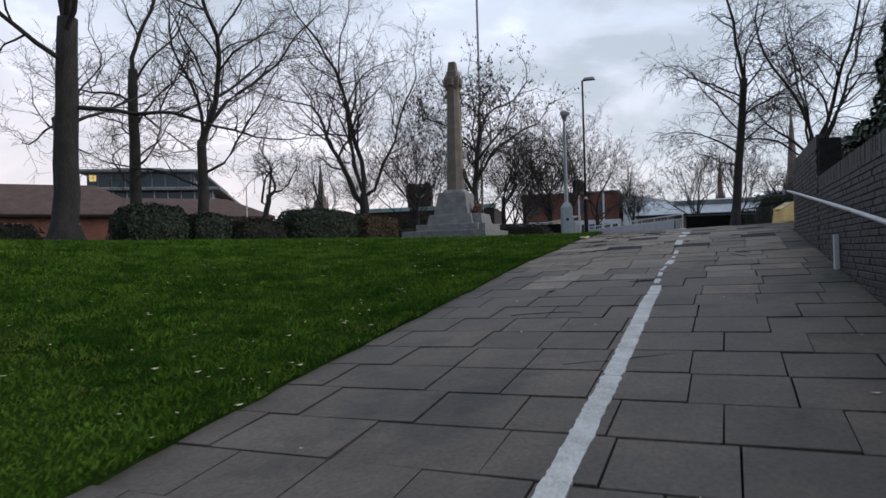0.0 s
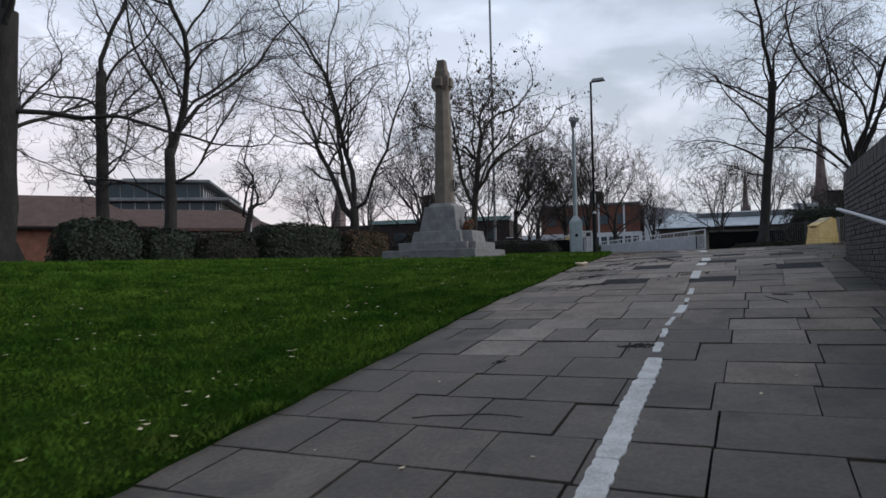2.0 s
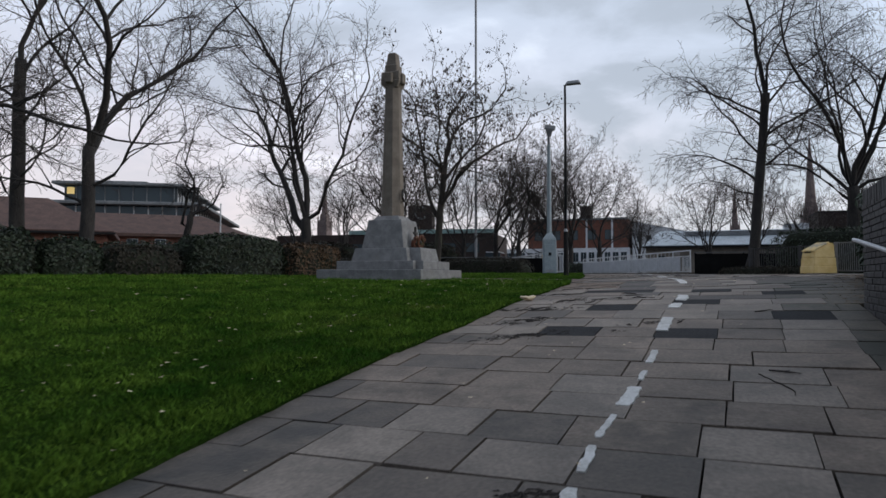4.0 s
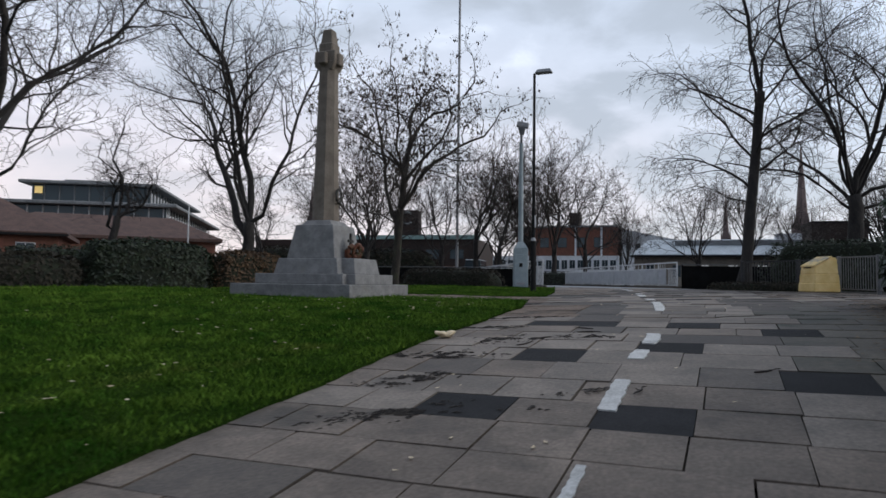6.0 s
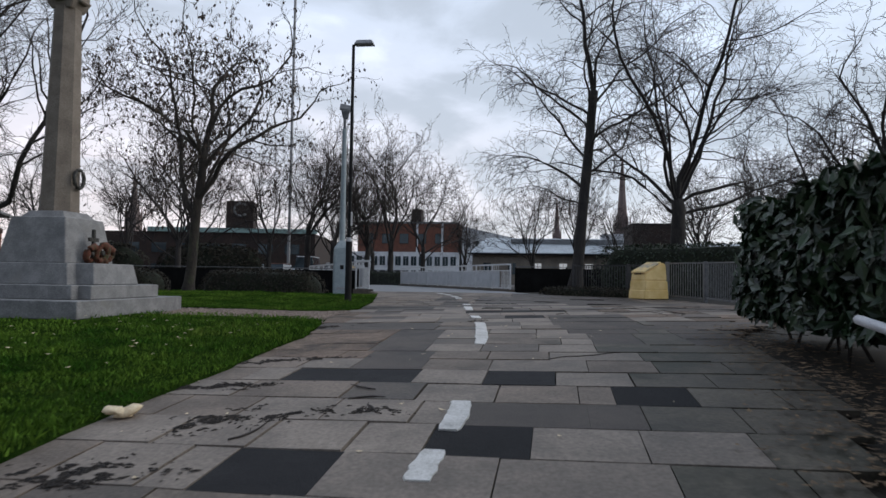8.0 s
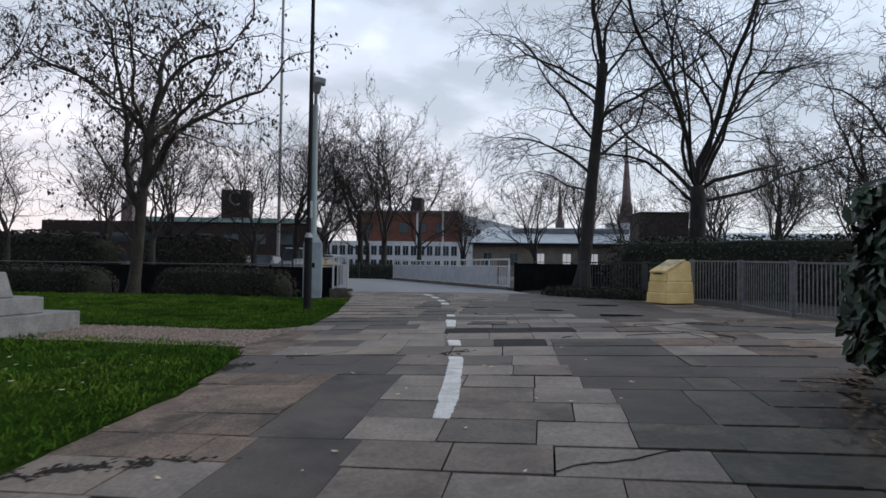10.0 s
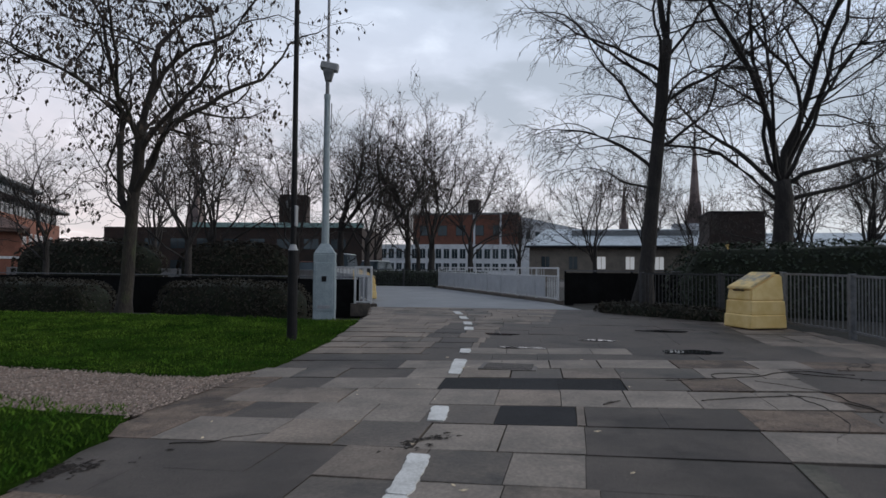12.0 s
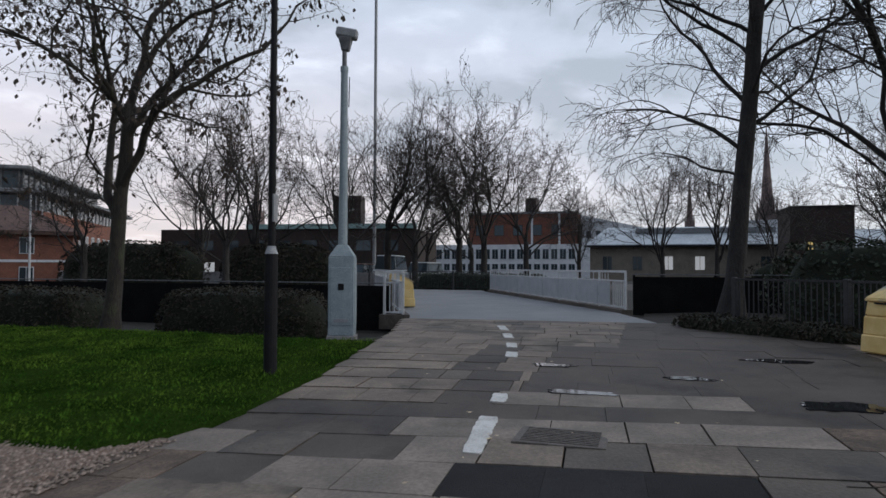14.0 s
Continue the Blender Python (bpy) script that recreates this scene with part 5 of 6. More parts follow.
def red_block():
    t = empty("red_office", -12.4, 150.0, 2.0, "red brick block above a white glazed lower storey", "office building", rz=0)
    wall_block("wall", t, -22, 0, 0, 14, 4.6, 12.6, M_REDDARK)
    wall_block("lower_storey", t, -30, 0.4, -0.4, 14, -1, 6.4, M_WHITEWALL)
    wall_block("roof_edge", t, -22.2, 0.2, -0.2, 14.2, 12.6, 13.0, M_ROOFGREY)
    wall_block("stair_tower", t, -10.5, -8.3, 2, 6, 13.0, 16.0, M_BROWNBRICK)
    for i in range(17):
        window(t, -29 + i * 1.72, -0.4, 1.0, 1.3, 1.5, 1, M_WHITEWALL)
        window(t, -29 + i * 1.72, -0.4, 3.4, 1.3, 2.1, 1, M_WHITEWALL)
    for i in range(2):
        wall_block("white_strip", t, -9.0 + i * 5.5, -8.6 + i * 5.5, -0.15, 0, 6.4, 12.6, M_WHITEWALL)
    for i in range(5):
        window(t, -20.5 + i * 3.9, 0.0, 8.2, 2.0, 2.2, 1, M_BROWNBRICK)


red_block()


def white_gable():
    t = empty("white_shed", -12.0, 150.5, 2.0, "white-clad industrial shed with mono-pitch roof", "shed")
    bm = bmesh.new()
    v = [bm.verts.new(p) for p in ((0.5, 0, -1), (14, 0, -1), (14, 0, 9.2), (0.5, 0, 12.2), (0.5, 30, -1), (14, 30, -1), (14, 30, 9.2), (0.5, 30, 12.2))]
    for q in ((0, 1, 2, 3), (7, 6, 5, 4), (1, 5, 6, 2), (2, 6, 7, 3), (3, 7, 4, 0)):
        bm.faces.new([v[i] for i in q])
    part("wall", bm, M_WHITEWALL, t)
    for i in range(6):
        wall_block("window", t, 1.5 + i * 1.9, 2.4 + i * 1.9, -0.08, 0.0, 7.6, 9.0, M_GLASS)


white_gable()


def long_hall():
    t = empty("long_hall", -5.4, 97.0, 2.0, "long low buff hall with grey metal roof", "hall")
    wall_block("wall", t, 0, 21, 0, 12, -1, 4.3, M_BUFF)
    bm = bmesh.new()
    v = [bm.verts.new(p) for p in ((-0.5, -0.6, 4.3), (21.5, -0.6, 4.3), (21.5, 6, 6.6), (1.6, 6, 6.6), (-0.5, 12.6, 4.3), (21.5, 12.6, 4.3), (-0.5, -0.6, 4.1), (21.5, -0.6, 4.1))]
    for q in ((0, 1, 2, 3), (3, 2, 5, 4), (0, 3, 4), (1, 5, 2), (6, 7, 1, 0)):
        bm.faces.new([v[i] for i in q])
    part("roof", bm, M_METALROOF, t)
    wall_block("gutter", t, -0.6, 21.6, -0.75, -0.6, 4.0, 4.2, M_BLACK)
    wall_block("rooflight", t, 5, 20, 3.2, 4.4, 5.7, 6.3, M_ROOFGREY)
    wall_block("ridge_box", t, 17.3, 20.5, 4.5, 6.5, 6.3, 7.2, M_WHITEWALL)
    for i in range(6):
        window(t, 1.4 + i * 3.3, 0.0, 1.4, 1.1, 1.6, 1, M_BUFF, M_SHOPLIT if i in (2, 3, 4) else None)


long_hall()


def brown_box():
    t = empty("brown_block", 13.5, 87.0, 2.0, "dark brown brick stair block", "brick block")
    wall_block("wall", t, 0, 5.2, 0, 6, -1, 7.2, M_BROWNBRICK)
    wall_block("coping", t, -0.1, 5.3, -0.1, 6.1, 7.2, 7.4, M_BLACK)
    window(t, 1.4, 0.0, 3.0, 0.5, 1.1, 1, M_BROWNBRICK, M_LIT)
    t = empty("far_hall", 19.5, 92.0, 2.0, "long low hall with pale green roof", "hall")
    wall_block("wall", t, 0, 34, 0, 12, -1, 3.6, M_BUFF)
    bm = bmesh.new()
    v = [bm.verts.new(p) for p in ((-0.5, -0.6, 3.6), (34.5, -0.6, 3.6), (34.5, 6, 5.8), (-0.5, 6, 5.8), (-0.5, 12.6, 3.6), (34.5, 12.6, 3.6))]
    for q in ((0, 1, 2, 3), (3, 2, 5, 4), (0, 3, 4), (1, 5, 2)):
        bm.faces.new([v[i] for i in q])
    part("roof", bm, M_METALROOF, t)
    for i in range(12):
        window(t, 1 + i * 2.7, 0.0, 1.9, 2.0, 1.3, 1, M_WHITEWALL)


brown_box()


def car(x, y, rz, paint_mat, label, tall=0.0):
    """A parked car: lower body, glazed cabin with roof, four wheels with rims, lamps."""
    t = empty("car", x, y, 2.24, label, "car", "parked cars", rz=rz)
    bm = bmesh.new()
    box(bm, -2.1, 2.1, -0.86, 0.86, 0.28, 0.86 + tall * 0.4, 0.12)
    part("body", bm, paint_mat, t)
    bm = bmesh.new()
    frustum(bm, -0.2, 0, 0.84 + tall * 0.4, 1.40 + tall, 2.9 + tall, 1.60, 1.9 + tall * 1.6, 1.34, 0.03)
    part("cabin_glass", bm, M_GLASS, t)
    bm = bmesh.new()
    frustum(bm, -0.2, 0, 1.39 + tall, 1.46 + tall, 1.96 + tall * 1.6, 1.38, 1.8 + tall * 1.6, 1.24, 0.02)
    part("roof", bm, paint_mat, t)
    for sx in (-1.3, 1.3):
        for sy in (-1, 1):
            m = Matrix.Translation((sx, sy * 0.78, 0.32)) @ Matrix.Rotation(math.pi / 2, 4, "X")
            bm = bmesh.new()
            bmesh.ops.create_cone(bm, segments=18, radius1=0.32, radius2=0.32, depth=0.2, cap_ends=True, matrix=m)
            wheel = part("wheel", bm, M_BLACK, t)
            bm = bmesh.new()
            bmesh.ops.create_cone(bm, segments=14, radius1=0.19, radius2=0.19, depth=0.215, cap_ends=True, matrix=m)
            part("rim", bm, M_LAMPGREY, wheel)
    for sy in (-0.6, 0.6):
        box_part("headlight", 2.06, 2.12, sy - 0.17, sy + 0.17, 0.62, 0.76, M_WHITEWALL, t, 0.01)
        box_part("tail_light", -2.12, -2.06, sy - 0.14, sy + 0.14, 0.62, 0.80, M_WREATH, t, 0.01)


car(-17.1, 64.8, -82, M_WHITEWALL, "white parked van beyond the footbridge", 0.75)
car(-14.6, 65.2, -96, M_WHITE, "pale silver parked car beyond the footbridge", 0.25)
car(-19.7, 65.0, -88, M_REDDARK, "dark red parked car beyond the footbridge", 0.15)
car(-22.4, 65.5, -90, M_CCTV, "pale blue-grey parked car beyond the footbridge", 0.1)


def spire(x, y, base, top, w, label):
    t = empty("church_spire", x, y, 2.0, label, "spire", "church spires")
    bm = bmesh.new()
    frustum(bm, 0, 0, -2, base, w, w, w * 0.9, w * 0.9)
    part("tower", bm, M_SPIRE, t)
    bm = bmesh.new()
    frustum(bm, 0, 0, base, base + (top - base) * 0.16, w * 0.66, w * 0.66, w * 0.52, w * 0.52)
    part("lantern_stage", bm, M_SPIRE, t)
    bm = bmesh.new()
    bmesh.ops.create_cone(bm, segments=8, radius1=w * 0.30, radius2=0.05, depth=(top - base) * 0.86, cap_ends=True, matrix=Matrix.Translation((0, 0, base + (top - base) * 0.57)))
    part("steeple", bm, M_SPIRE, t)
    for k in range(4):
        sx, sy = (1 if k % 2 else -1), (1 if k // 2 else -1)
        bm = bmesh.new()
        bmesh.ops.create_cone(bm, segments=6, radius1=w * 0.07, radius2=0.03, depth=(top - base) * 0.18, cap_ends=True, matrix=Matrix.Translation((sx * w * 0.4, sy * w * 0.4, base + (top - base) * 0.085)))
        part("pinnacle", bm, M_SPIRE, t)


spire(-117.0, 197.0, 19.0, 34.0, 4.0, "tall thin stone church spire far off")
spire(33.5, 222.0, 17.5, 43.0, 5.4, "tall stone church spire above the roofs")
spire(15.5, 265.0, 18.0, 34.5, 3.6, "slender stone church spire in the distance")


# ---- small things on the ground ----
def litter():
    t = empty("foam_tray", -2.2, 16.35, path_z(-2.2, 16.35) + 0.01, "crumpled cream foam food tray on the grass edge", "litter", rz=35)
    for dx, nm, tilt in ((-0.025, "base", 0.25), (0.035, "lid", -0.4)):
        bm = bmesh.new()
        bmesh.ops.create_icosphere(bm, subdivisions=2, radius=0.11, matrix=Matrix.Translation((dx, 0, 0.035)) @ Matrix.Rotation(tilt, 4, "Y") @ Matrix.Diagonal((1.0, 0.85, 0.30, 1)))
        for v in bm.verts:
            v.co += Vector((1, 1, 1)) * 0.018 * noise.noise(v.co * 18)
            v.co.z = max(v.co.z, 0.0)
        part(nm, bm, M_FOAM, t, smooth=True)


litter()


def scatter(name, n, region, size, material, label, category, seed, zoff=0.004, on_lawn=False):
    """Fallen leaves: many small bent leaf blades lying about."""
    rng = random.Random(seed)
    verts, faces = [], []
    while len(faces) < n * 2:
        x, y = region(rng)
        z = (lawn_z(x, y) + 0.05 if on_lawn else path_z(x, y)) + zoff
        a = rng.random() * 6.283
        s = size * rng.uniform(0.5, 1.2)
        ca, sa = math.cos(a), math.sin(a)
        k = len(verts)
        for u, v, h in ((-1, 0, 0.2), (0, -0.45, 0.0), (1, 0, 0.3), (0, 0.45, 0.05)):
            verts.append((x + s * (u * ca - v * sa), y + s * (u * sa + v * ca), z + 0.004 + s * h * rng.random()))
        faces += [(k, k + 1, k + 2), (k, k + 2, k + 3)]
    return tagged(mesh_ob(name, verts, faces, material), label, category, kind="stuff")


scatter("fallen_leaves", 1600, lambda r: (right(yy := r.uniform(15.3, 21.5)) + r.gauss(0.1, 0.32), yy), 0.04, M_LITTER, "brown fallen leaves along the hedge foot", "fallen leaves", 81, 0.03)
scatter("lawn_leaves", 260, lambda r: (-2.9 - abs(r.gauss(0, 3.0)), r.uniform(3, 22)), 0.035, M_FOAM, "pale fallen leaves scattered on the lawn", "fallen leaves", 82, on_lawn=True)
scatter("path_leaves", 90, lambda r: (r.uniform(-2.4, 1.8), r.uniform(2, 30)), 0.03, M_FOAM, "small pale leaves scattered on the paving", "fallen leaves", 83, 0.004)


def mud(x, y, rx, ry, seed):
    """Trodden dark leaves: many small ragged flakes, thicker towards the middle."""
    rng = random.Random(seed)
    verts, faces = [], []
    tilt = 0.55 + rng.gauss(0, 0.35)
    for k in range(max(40, int(rx * ry * 4600))):
        u, v = rng.gauss(0, 0.55) * max(rx, ry), rng.gauss(0, 0.30) * min(rx, ry)
        cx, cy = x + u * math.cos(tilt) - v * math.sin(tilt), y + u * math.sin(tilt) + v * math.cos(tilt)
        if noise.noise(Vector((cx * 7, cy * 7, seed))) < -0.05:
            continue
        s = rng.uniform(0.005, 0.019)
        b = len(verts)
        n = 6
        z = path_z(cx, cy) + 0.004
        w0 = tilt + rng.gauss(0, 0.5)
        verts.append((cx, cy, z + s * 0.35))
        for i in range(n):
            w = 6.283 * i / n
            rr = s * rng.uniform(0.4, 1.3)
            px_, py_ = rr * math.cos(w) * 2.1, rr * math.sin(w) * 0.7
            verts.append((cx + px_ * math.cos(w0) - py_ * math.sin(w0), cy + px_ * math.sin(w0) + py_ * math.cos(w0), z - 0.002))
        faces += [(b, b + 1 + i, b + 1 + (i + 1) % n) for i in range(n)]
    tagged(mesh_ob("leaf_mould", verts, faces, M_MUD), "dark trodden leaf mould on the paving", "leaf mould", "leaf mould patches", "stuff")


for i, (x, y, rx, ry) in enumerate(((-1.55, 13.3, 0.25, 0.5), (-1.75, 14.3, 0.25, 0.35), (-1.9, 15.3, 0.3, 0.5), (-1.5, 16.3, 0.3, 0.3), (-0.6, 13.6, 0.10, 0.12), (-0.25, 14.1, 0.10, 0.25), (-0.55, 16.6, 0.18, 0.3), (-1.1, 16.4, 0.2, 0.2), (-2.0, 17.3, 0.2, 0.5), (-0.45, 9.2, 0.12, 0.18), (-1.6, 8.6, 0.08, 0.08), (-1.8, 18.5, 0.15, 0.6), (-2.4, 21.5, 0.4, 0.3), (-0.1, 22.6, 0.25, 0.18))):
    mud(x, y, rx, ry, 90 + i)


def fallen_twig(x, y, ang, length, seed):
    rng = random.Random(seed)
    verts, faces, pts = [], [], []
    for i in range(6):
        pts.append(Vector((x, y, path_z(x, y) + 0.010)))
        x, y, ang = x + length / 5 * math.cos(ang), y + length / 5 * math.sin(ang), ang + rng.gauss(0, 0.4)
    tube(verts, faces, pts, [0.006, 0.008, 0.008, 0.007, 0.005, 0.003], 5)
    p, q = pts[2], Vector((math.cos(ang + 0.9), math.sin(ang + 0.9), 0.1))
    tube(verts, faces, [p, p + q * length * 0.25], [0.005, 0.003], 5)
    tagged(mesh_ob("fallen_twig", verts, faces, M_TWIG), "dark crooked twig fallen on the paving", "twig", "fallen twigs")


for i, (x, y, a, ln_) in enumerate(((1.05, 14.9, 0.6, 0.28), (-0.35, 16.5, 2.4, 0.35), (-0.7, 16.9, 0.4, 0.3), (0.15, 14.1, 1.1, 0.25), (-1.2, 15.9, 0.8, 0.4), (-1.7, 14.2, 0.5, 0.45), (-0.55, 17.2, 2.8, 0.3), (0.9, 11.9, -0.2, 0.25), (1.3, 24.0, 0.9, 0.25))):
    fallen_twig(x, y, a, ln_, 400 + i)


def pebbles():
    """Loose stones on the gravel path."""
    rng = random.Random(33)
    verts, faces = [], []
    for k in range(9000):
        y = rng.uniform(22.7, 25.3)
        x = -2.9 - abs(rng.gauss(0, 2.2))
        s = rng.uniform(0.008, 0.022)
        z = lawn_z(x, y) - 0.03
        b = len(verts)
        a = rng.random() * 6.283
        for i in range(5):
            w = a + 6.283 * i / 5
            verts.append((x + s * math.cos(w) * rng.uniform(0.8, 1.2), y + s * math.sin(w) * rng.uniform(0.8, 1.2), z))
        verts.append((x, y, z + s * 0.9))
        faces += [(b + i, b + (i + 1) % 5, b + 5) for i in range(5)]
    tagged(mesh_ob("pebbles", verts, faces, M_STONE_PEBBLE), "loose brown stones on the gravel path", "pebbles", kind="stuff")


pebbles()


def puddle(x, y, rx, ry, seed):
    """Water standing in a hollow, with a lobed outline."""
    n = 48
    verts = []
    for i in range(n):
        w = 6.283 * i / n
        k = 1 + 0.55 * noise.noise(Vector((math.cos(w) * 1.6, math.sin(w) * 1.6, seed * 3.7))) + 0.25 * noise.noise(Vector((math.cos(w) * 5, math.sin(w) * 5, seed * 1.3)))
        px_, py_ = x + rx * k * math.cos(w), y + ry * k * math.sin(w)
        verts.append((px_, py_, path_z(x, y) + 0.006))
    low = [(v[0], v[1], v[2] - 0.012) for v in verts]
    faces = [tuple(range(n))] + [(i, n + i, n + (i + 1) % n, (i + 1) % n) for i in range(n)]
    tagged(mesh_ob("puddle", verts + low, faces, M_WATER), "shallow still puddle reflecting the sky", "puddle", "puddles")


for i, (x, y, rx, ry) in enumerate(((2.6, 27.75, 0.42, 0.24), (0.2, 27.86, 0.34, 0.13), (-0.38, 29.55, 0.28, 0.14), (2.6, 30.8, 0.38, 0.13), (1.3, 29.0, 0.3, 0.1))):
    puddle(x, y, rx, ry, 1 + i)


def manhole():
    y = 26.05
    t = empty("drain_cover", 0.2, y, path_z(0.2, y) + 0.004, "rusty cast iron drain cover set in paving", "drain cover")
    box_part("frame", -0.36, 0.36, -0.26, 0.26, -0.02, 0.006, M_IRON, t, 0.004)
    for i in range(9):
        yy = -0.2 + i * 0.05
        box_part("slat", -0.3, 0.3, yy - 0.012, yy + 0.012, 0.006, 0.014, M_IRON, t, 0.003)


manhole()


def crack(x, y, ang, length, seed):
    """A thin branching crack in worn paving, filled with dirt."""
    rng = random.Random(seed)
    verts, faces = [], []
    n = int(length / 0.05)
    for i in range(n + 1):
        z = path_z(x, y) + 0.006
        w = 0.0032 * (0.5 + rng.random()) * (1 - abs(2 * i / n - 1) * 0.6)
        nx_, ny_ = -math.sin(ang) * w, math.cos(ang) * w
        verts += [(x + nx_, y + ny_, z), (x - nx_, y - ny_, z), (x + nx_, y + ny_, z - 0.008), (x - nx_, y - ny_, z - 0.008)]
        x, y = x + 0.05 * math.cos(ang), y + 0.05 * math.sin(ang)
        ang += rng.gauss(0, 0.22)
    for i in range(n):
        k = 4 * i
        faces += [(k, k + 1, k + 5, k + 4), (k + 2, k, k + 4, k + 6), (k + 1, k + 3, k + 7, k + 5)]
    tagged(mesh_ob("crack", verts, faces, M_MUD), "dirt-filled crack across worn paving", "crack", "cracks in the paving", "stuff")


for i, (x, y, a, ln_) in enumerate(((2.2, 24.3, 0.5, 2.2), (2.9, 23.0, 1.2, 1.8), (3.4, 25.9, -0.3, 1.9), (4.1, 26.2, 1.0, 1.2), (3.0, 21.0, 0.2, 1.4), (2.6, 25.4, 2.2, 0.9), (-2.0, 22.3, 0.4, 1.0), (1.0, 11.2, 1.5, 0.7), (-1.8, 7.1, 0.3, 0.8), (0.9, 18.6, 0.6, 0.9), (-0.9, 5.2, 0.15, 0.9), (2.0, 25.3, 0.1, 2.4), (3.6, 24.0, 1.7, 1.6))):
    crack(x, y, a, ln_, 300 + i)


# ---- white line along the path ----
LINE_Y = [-6, 3, 5.2, 7.9, 8.4, 9.1, 10.2, 11.0, 12.3, 14, 15.6, 16.5, 20, 21, 22, 23.5, 26, 27.4, 30.3, 31.3, 32.3, 33.6, 35]
LINE_X = [-1.18, -0.61, -0.47, -0.33, -0.29, -0.28, -0.24, -0.13, -0.035, 0.005, 0.1, 0.19, 0.16, 0.1, 0.03, -0.14, -0.46, -0.61, -1.07, -1.27, -1.52, -1.87, -2.3]


def paint(y0, y1, w, seed):
    rng = random.Random(seed)
    n = max(2, int((y1 - y0) / 0.045))
    verts, faces = [], []
    for i in range(n + 1):
        y = y0 + (y1 - y0) * i / n
        x = float(np.interp(y, LINE_Y, LINE_X))
        a, b = w / 2 + rng.uniform(-0.012, 0.006), w / 2 + rng.uniform(-0.012, 0.006)
        if i in (0, n):
            a, b = a * 0.8, b * 0.8
        z = path_z(x, y) + 0.008
        verts += [(x - a, y, z), (x + b, y, z), (x - a - 0.004, y, z - 0.012), (x + b + 0.004, y, z - 0.012)]
    for i in range(n):
        k = 4 * i
        faces += [(k, k + 1, k + 5, k + 4), (k + 2, k, k + 4, k + 6), (k + 1, k + 3, k + 7, k + 5)]
    faces += [(0, 2, 3, 1), (4 * n, 4 * n + 1, 4 * n + 3, 4 * n + 2)]
    tagged(mesh_ob("white_line", verts, faces, M_PAINT), "worn white painted line along the paving", "line marking", "white line marks", "structure")


for i, (a, b, w) in enumerate(((-6, 4.9, 0.15), (4.91, 6.6, 0.15), (6.61, 8.12, 0.155), (8.13, 8.76, 0.14), (8.96, 9.33, 0.08), (9.55, 9.95, 0.06), (10.1, 10.56, 0.05), (10.78, 11.28, 0.11), (11.5, 11.8, 0.05), (12.1, 12.62, 0.07), (13.66, 14.2, 0.14), (14.18, 14.52, 0.13), (15.35, 15.8, 0.16), (16.18, 16.88, 0.16), (19.6, 20.08, 0.14), (20.06, 20.56, 0.17), (20.54, 21.1, 0.16), (21.08, 21.5, 0.16), (21.52, 22.3, 0.16), (23.25, 23.78, 0.17), (25.48, 26.0, 0.16), (25.98, 26.6, 0.18), (27.2, 27.6, 0.17), (30.05, 30.55, 0.18), (31.05, 31.6, 0.18), (32.3, 33.0, 0.18), (33.7, 34.6, 0.18))):
    paint(a, b, w, 200 + i)


# ---- paving ----
def skew(v):
    """Cross joints turn with the bend of the path."""
    return float(np.interp(v, [0, 10, 18, 22, 25, 27, 36], [-0.072, -0.07, -0.055, 0.0, 0.07, 0.095, 0.11]))


# joints between the courses where they meet the middle of the path
COURSES = [3.13 + 0.6213 * k for k in range(-14, 11)] + [9.91, 10.49, 11.05, 11.6, 12.15, 12.7, 13.27, 13.85, 14.45, 15.12, 15.74, 16.32, 16.9, 17.48, 18.05, 18.6, 19.1, 19.63, 20.15, 20.66, 21.2, 21.78, 22.45, 23.2, 23.88, 24.62, 25.28, 25.95, 26.6, 27.18, 27.8] + [28.42 + 0.62 * k for k in range(14)]
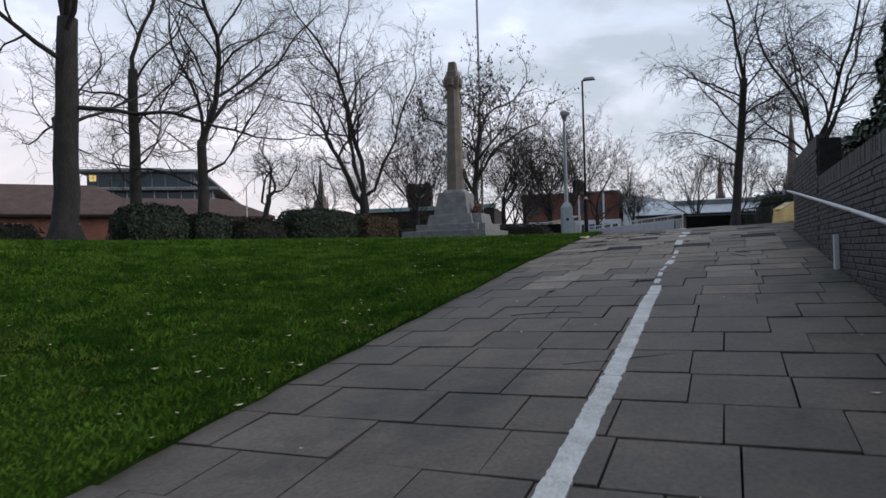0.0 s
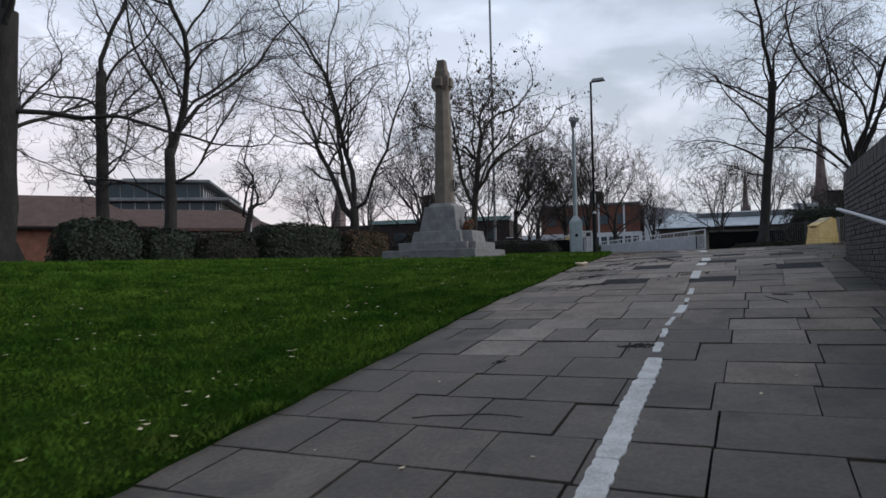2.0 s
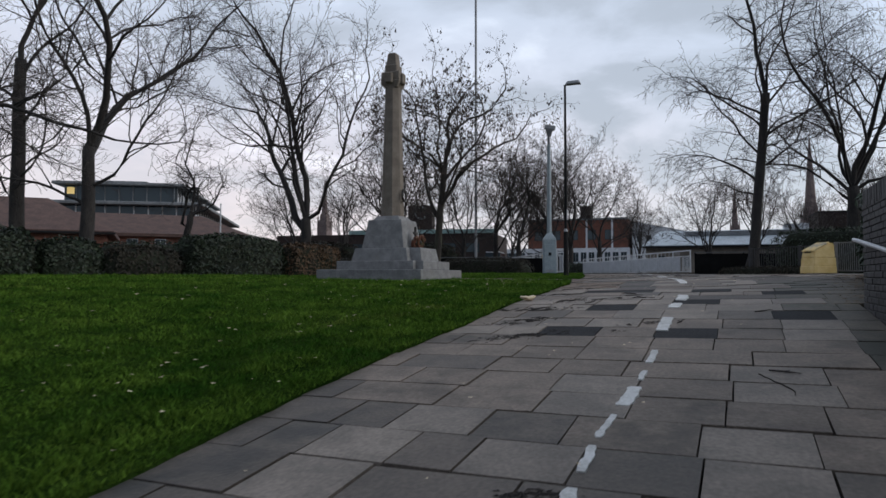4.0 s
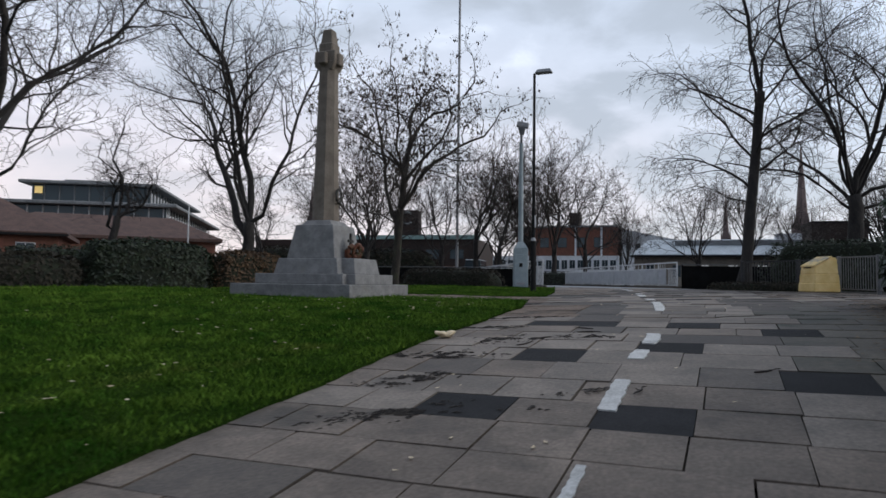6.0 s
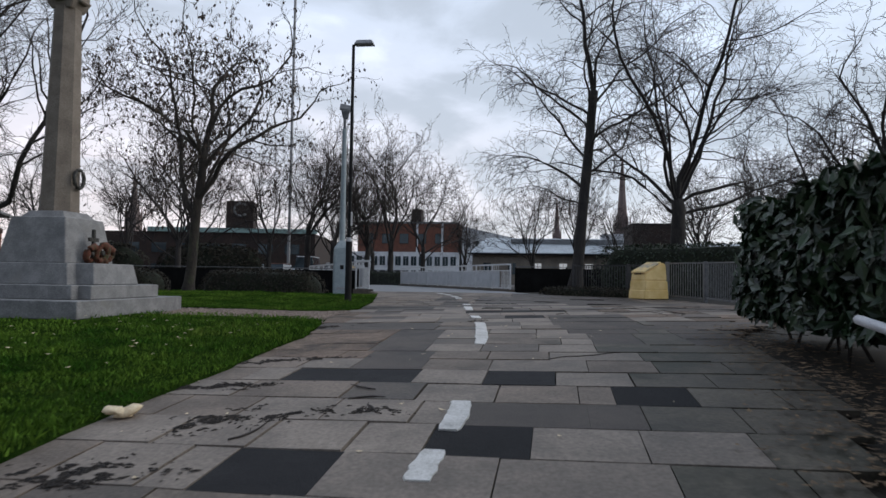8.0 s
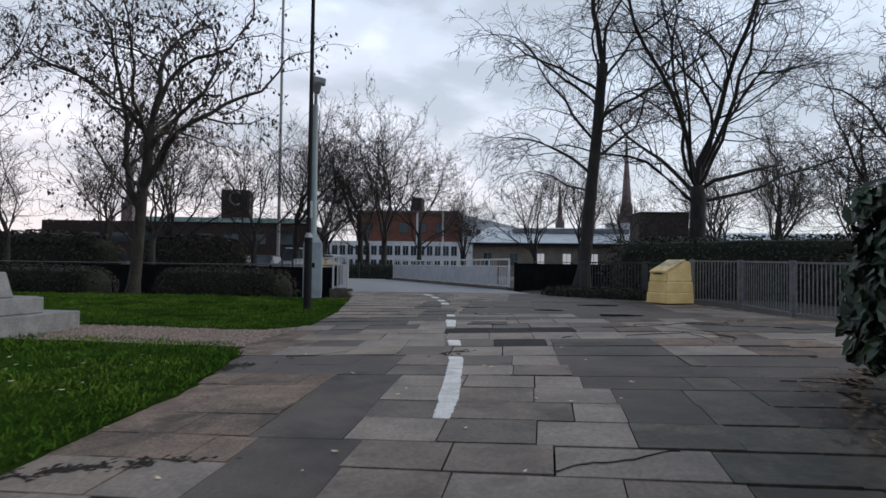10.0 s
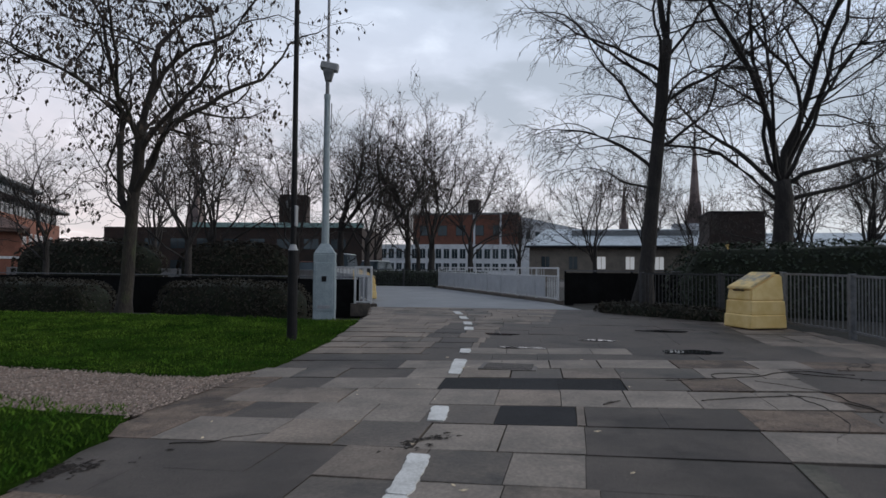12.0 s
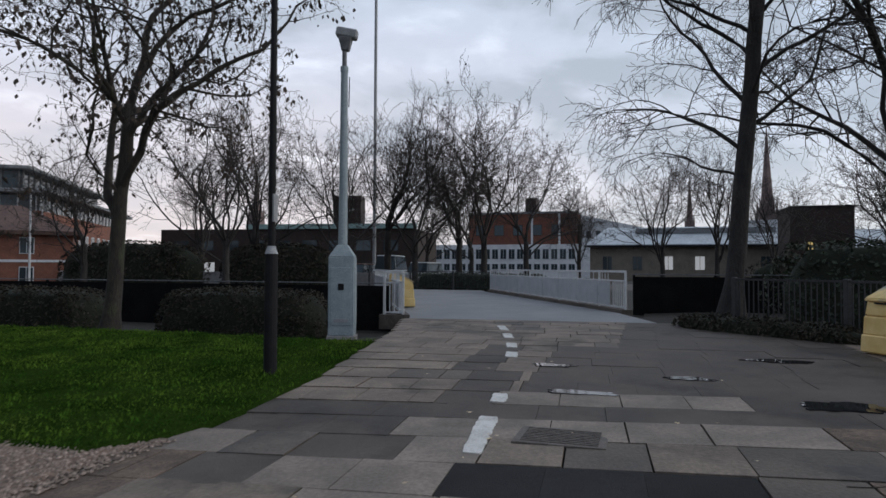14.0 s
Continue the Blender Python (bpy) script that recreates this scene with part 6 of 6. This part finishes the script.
# stretches filled with asphalt or other slabs: kind, x0, x1, from course, to course
FILLS = [
    ("asphalt", -1.38, -0.70, 13.27, 13.85), ("asphalt", -0.07, 0.57, 13.27, 13.85), ("asphalt", 1.24, 1.87, 14.45, 15.12), ("asphalt", -1.08, -0.43, 15.12, 15.74),
    ("asphalt", 0.06, 0.69, 15.74, 16.32), ("old_asphalt", 0.17, 1.46, 16.32, 16.9), ("asphalt", 1.34, 1.92, 16.9, 17.48), ("asphalt", 0.32, 0.93, 17.48, 18.05),
    ("asphalt", -1.5, -0.3, 17.48, 18.05), ("old_asphalt", -1.0, -0.3, 18.05, 19.1), ("old_asphalt", -1.07, -0.42, 19.1, 21.2), ("old_asphalt", -2.5, -0.6, 21.2, 22.45),
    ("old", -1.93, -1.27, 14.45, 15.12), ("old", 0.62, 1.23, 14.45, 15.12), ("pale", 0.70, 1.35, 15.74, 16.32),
    ("old_asphalt", 1.49, 2.06, 19.63, 20.66), ("old_asphalt", 1.28, 2.2, 20.66, 21.2), ("old_asphalt", 1.22, 2.6, 21.2, 21.78), ("old_asphalt", 1.14, 2.45, 21.78, 23.88),
    ("asphalt", 0.38, 1.06, 23.2, 23.88), ("old", -0.25, 0.38, 23.2, 23.88), ("asphalt", -0.43, 1.54, 24.62, 25.28), ("old_asphalt", -2.05, -1.4, 23.2, 23.88), ("old_asphalt", -2.42, -1.75, 24.62, 25.28),
    ("pale", -3.0, -2.38, 25.28, 25.95), ("old_asphalt", -1.8, -0.95, 25.28, 25.95), ("old_asphalt", -2.9, -1.3, 25.95, 26.6), ("pale", -1.25, -0.55, 25.95, 26.6),
    ("old_asphalt", -3.2, 4.8, 26.6, 27.18), ("pale", -0.65, 1.78, 27.18, 27.8), ("old_asphalt", 1.78, 4.4, 27.18, 28.42), ("old_asphalt", -1.25, -0.62, 27.18, 29.04), ("old_asphalt", -1.62, -1.05, 29.04, 31.52),
    ("old_asphalt", -0.5, 2.6, 27.8, 31.52), ("old_asphalt", 0.4, 2.6, 31.52, 36.5), ("old_asphalt", 2.6, 4.0, 28.42, 34.5), ("old_asphalt", 3.4, 5.6, 24.62, 25.95), ("old_asphalt", 2.6, 4.4, 19.63, 22.45),
    ("pale", 0.35, 0.97, 9.34, 10.49), ("pale", -2.1, -1.48, 8.72, 9.34), ("pale", -2.05, -1.4, 9.34, 9.91), ("pale", -1.7, -1.05, 9.91, 10.49), ("pale", -0.95, -0.3, 9.34, 9.91), ("pale", 0.6, 1.3, 11.05, 12.15), ("pale", -0.75, -0.1, 10.49, 11.6),
]
M_SLAB_PALE = mat("pale_slab", (0.152, 0.127, 0.104), (0.248, 0.207, 0.170), 2.0, 0.72, 0.5, 34, vary=0.10, c3=(0.105, 0.090, 0.074), spots=0.57, bumpd=0.008, grit=0.32)
M_SLAB_MOSS_SHADE = mat("algae_shade_slab", (0.058, 0.050, 0.037), (0.116, 0.099, 0.075), 2.2, 0.7, 0.6, 34, vary=0.12, c3=(0.034, 0.034, 0.022), spots=0.50, bumpd=0.008, grit=0.36)
M_SLAB_WORN = mat("worn_slab", (0.105, 0.074, 0.054), (0.200, 0.146, 0.108), 3.4, 0.82, 0.9, 40, vary=0.2, c3=(0.06, 0.045, 0.034), spots=0.49, bumpd=0.02, grit=0.5)


def paving():
    t = empty("pavement", 0, 0, 0, "worn grey concrete slab paving patched with asphalt", "pavement", kind="structure")
    rng = random.Random(9)
    meshes = {}
    for key, m in (("slab", M_SLAB), ("old", M_SLAB_DARK), ("pale", M_SLAB_PALE), ("worn", M_SLAB_WORN), ("moss", M_SLAB_MOSS_SHADE), ("asphalt", M_ASPHALT), ("old_asphalt", M_OLD_ASPHALT)):
        bm = bmesh.new()
        box(bm, -0.5, 0.5, -0.5, 0.5, -1.0, 0.0)
        top = [e for e in bm.edges if all(v.co.z > -0.1 for v in e.verts)]
        if "asphalt" not in key:
            bmesh.ops.bevel(bm, geom=top, offset=0.010, segments=1, affect="EDGES")
        me = bpy.data.meshes.new(key)
        bm.to_mesh(me)
        bm.free()
        me.materials.append(m)
        meshes[key] = me
    near, rest = [], {k: ([], []) for k in meshes}
    for row, (v0, v1) in enumerate(zip(COURSES, COURSES[1:])):
        vc, d = (v0 + v1) / 2, v1 - v0
        k = skew(vc)
        fills = [f for f in FILLS if f[3] - 0.02 <= vc <= f[4] + 0.02]
        xa, xb = edge(vc + k * -2.8), right(vc + k * 3.0)
        joint = rng.choice((0.012, 0.018, 0.024)) * (1.3 if vc < 12 else 1.0)
        stops = sorted({c for f in fills for c in (f[1], f[2]) if xa + 0.12 < c < xb - 0.12} | {xb})
        x = xa
        first = (0.32, 0.62)[row % 2] + rng.uniform(-0.06, 0.06)
        while x < xb - 0.02:
            w = first if x == xa else rng.choice((0.60, 0.62, 0.63, 0.62, 0.64, 0.92))
            stop = min(c for c in stops if c > x + 0.01)
            if x + w > stop - 0.2:
                w = stop - x if stop - x < 0.95 else w
            xc = x + w / 2
            yc = vc + k * xc
            kind = next((f[0] for f in fills if f[1] - 0.03 < xc < f[2] + 0.03), "slab")
            if kind == "slab":
                roll_ = rng.random()
                if xc < -1.05 and 18.4 < vc < 21.3 or xc < -2.3 and 21 < vc < 26:
                    kind = "worn"
                # beside the lower wall, algae slabs also stand in for its shade
                elif xc > 1.25 and vc < 9.5 and roll_ < 0.7:
                    kind = "moss"
                # low courses go dark: slab tone plus the wall's shade put into colour
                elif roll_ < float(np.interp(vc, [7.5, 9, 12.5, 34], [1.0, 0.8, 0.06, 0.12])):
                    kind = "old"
                elif xc > 1.7 and 9 < vc < 22.5:
                    kind = "moss"
                elif 13.5 < vc < 26.5 and roll_ > 0.5:
                    kind = "pale"
                elif xc > 2.4 and 22 < vc < 27 and roll_ < 0.4:
                    kind = "worn"
            tar = "asphalt" in kind
            gap = 0.0 if tar else rng.choice((0.006, 0.010, 0.015))
            slope = math.atan2(ramp(yc + d / 2) - ramp(yc - d / 2), d)
            z = (path_z(xc, yc - d / 2) + path_z(xc, yc + d / 2)) / 2 + rng.gauss(0, 0.0022) - (0.003 if tar else 0)
            cross = -0.028 * float(np.interp(yc, [0, 4, 26, 30], [0.3, 1, 1, 0]))
            jit = 0.08 if tar else 1.0
            m = Matrix.Translation((xc, yc, z)) @ Euler((slope + rng.gauss(0, 0.004) * jit, cross + rng.gauss(0, 0.004) * jit, math.atan(k) + rng.gauss(0, 0.004) * jit)).to_matrix().to_4x4() @ Matrix.Diagonal((w - gap, d / math.cos(slope) - (0.0 if tar else joint), 0.05, 1))
            if 3.0 < yc < 25.5 and xc < 2.9:
                near.append((abs(yc - 14), kind, m))
            else:
                add_piece(rest[kind], meshes[kind], m)
            x += w
    near.sort(key=lambda p: p[0])
    for i, (_, kind, m) in enumerate(near):
        if i < 300:
            ob = new("asphalt_patch" if "asphalt" in kind else "slab", meshes[kind])
            ob.parent = t
            ob.matrix_basis = m
        else:
            add_piece(rest[kind], meshes[kind], m)
    for key, (verts, faces) in rest.items():
        if faces:
            tagged(mesh_ob("asphalt_patches" if "asphalt" in key else "slabs", verts, faces, meshes[key].materials[0], t), "farther slabs of the same paving", kind="stuff")


def add_piece(lists, me, m):
    verts, faces = lists
    k = len(verts)
    verts += [m @ v.co for v in me.vertices]
    faces += [tuple(i + k for i in p.vertices) for p in me.polygons]


paving()
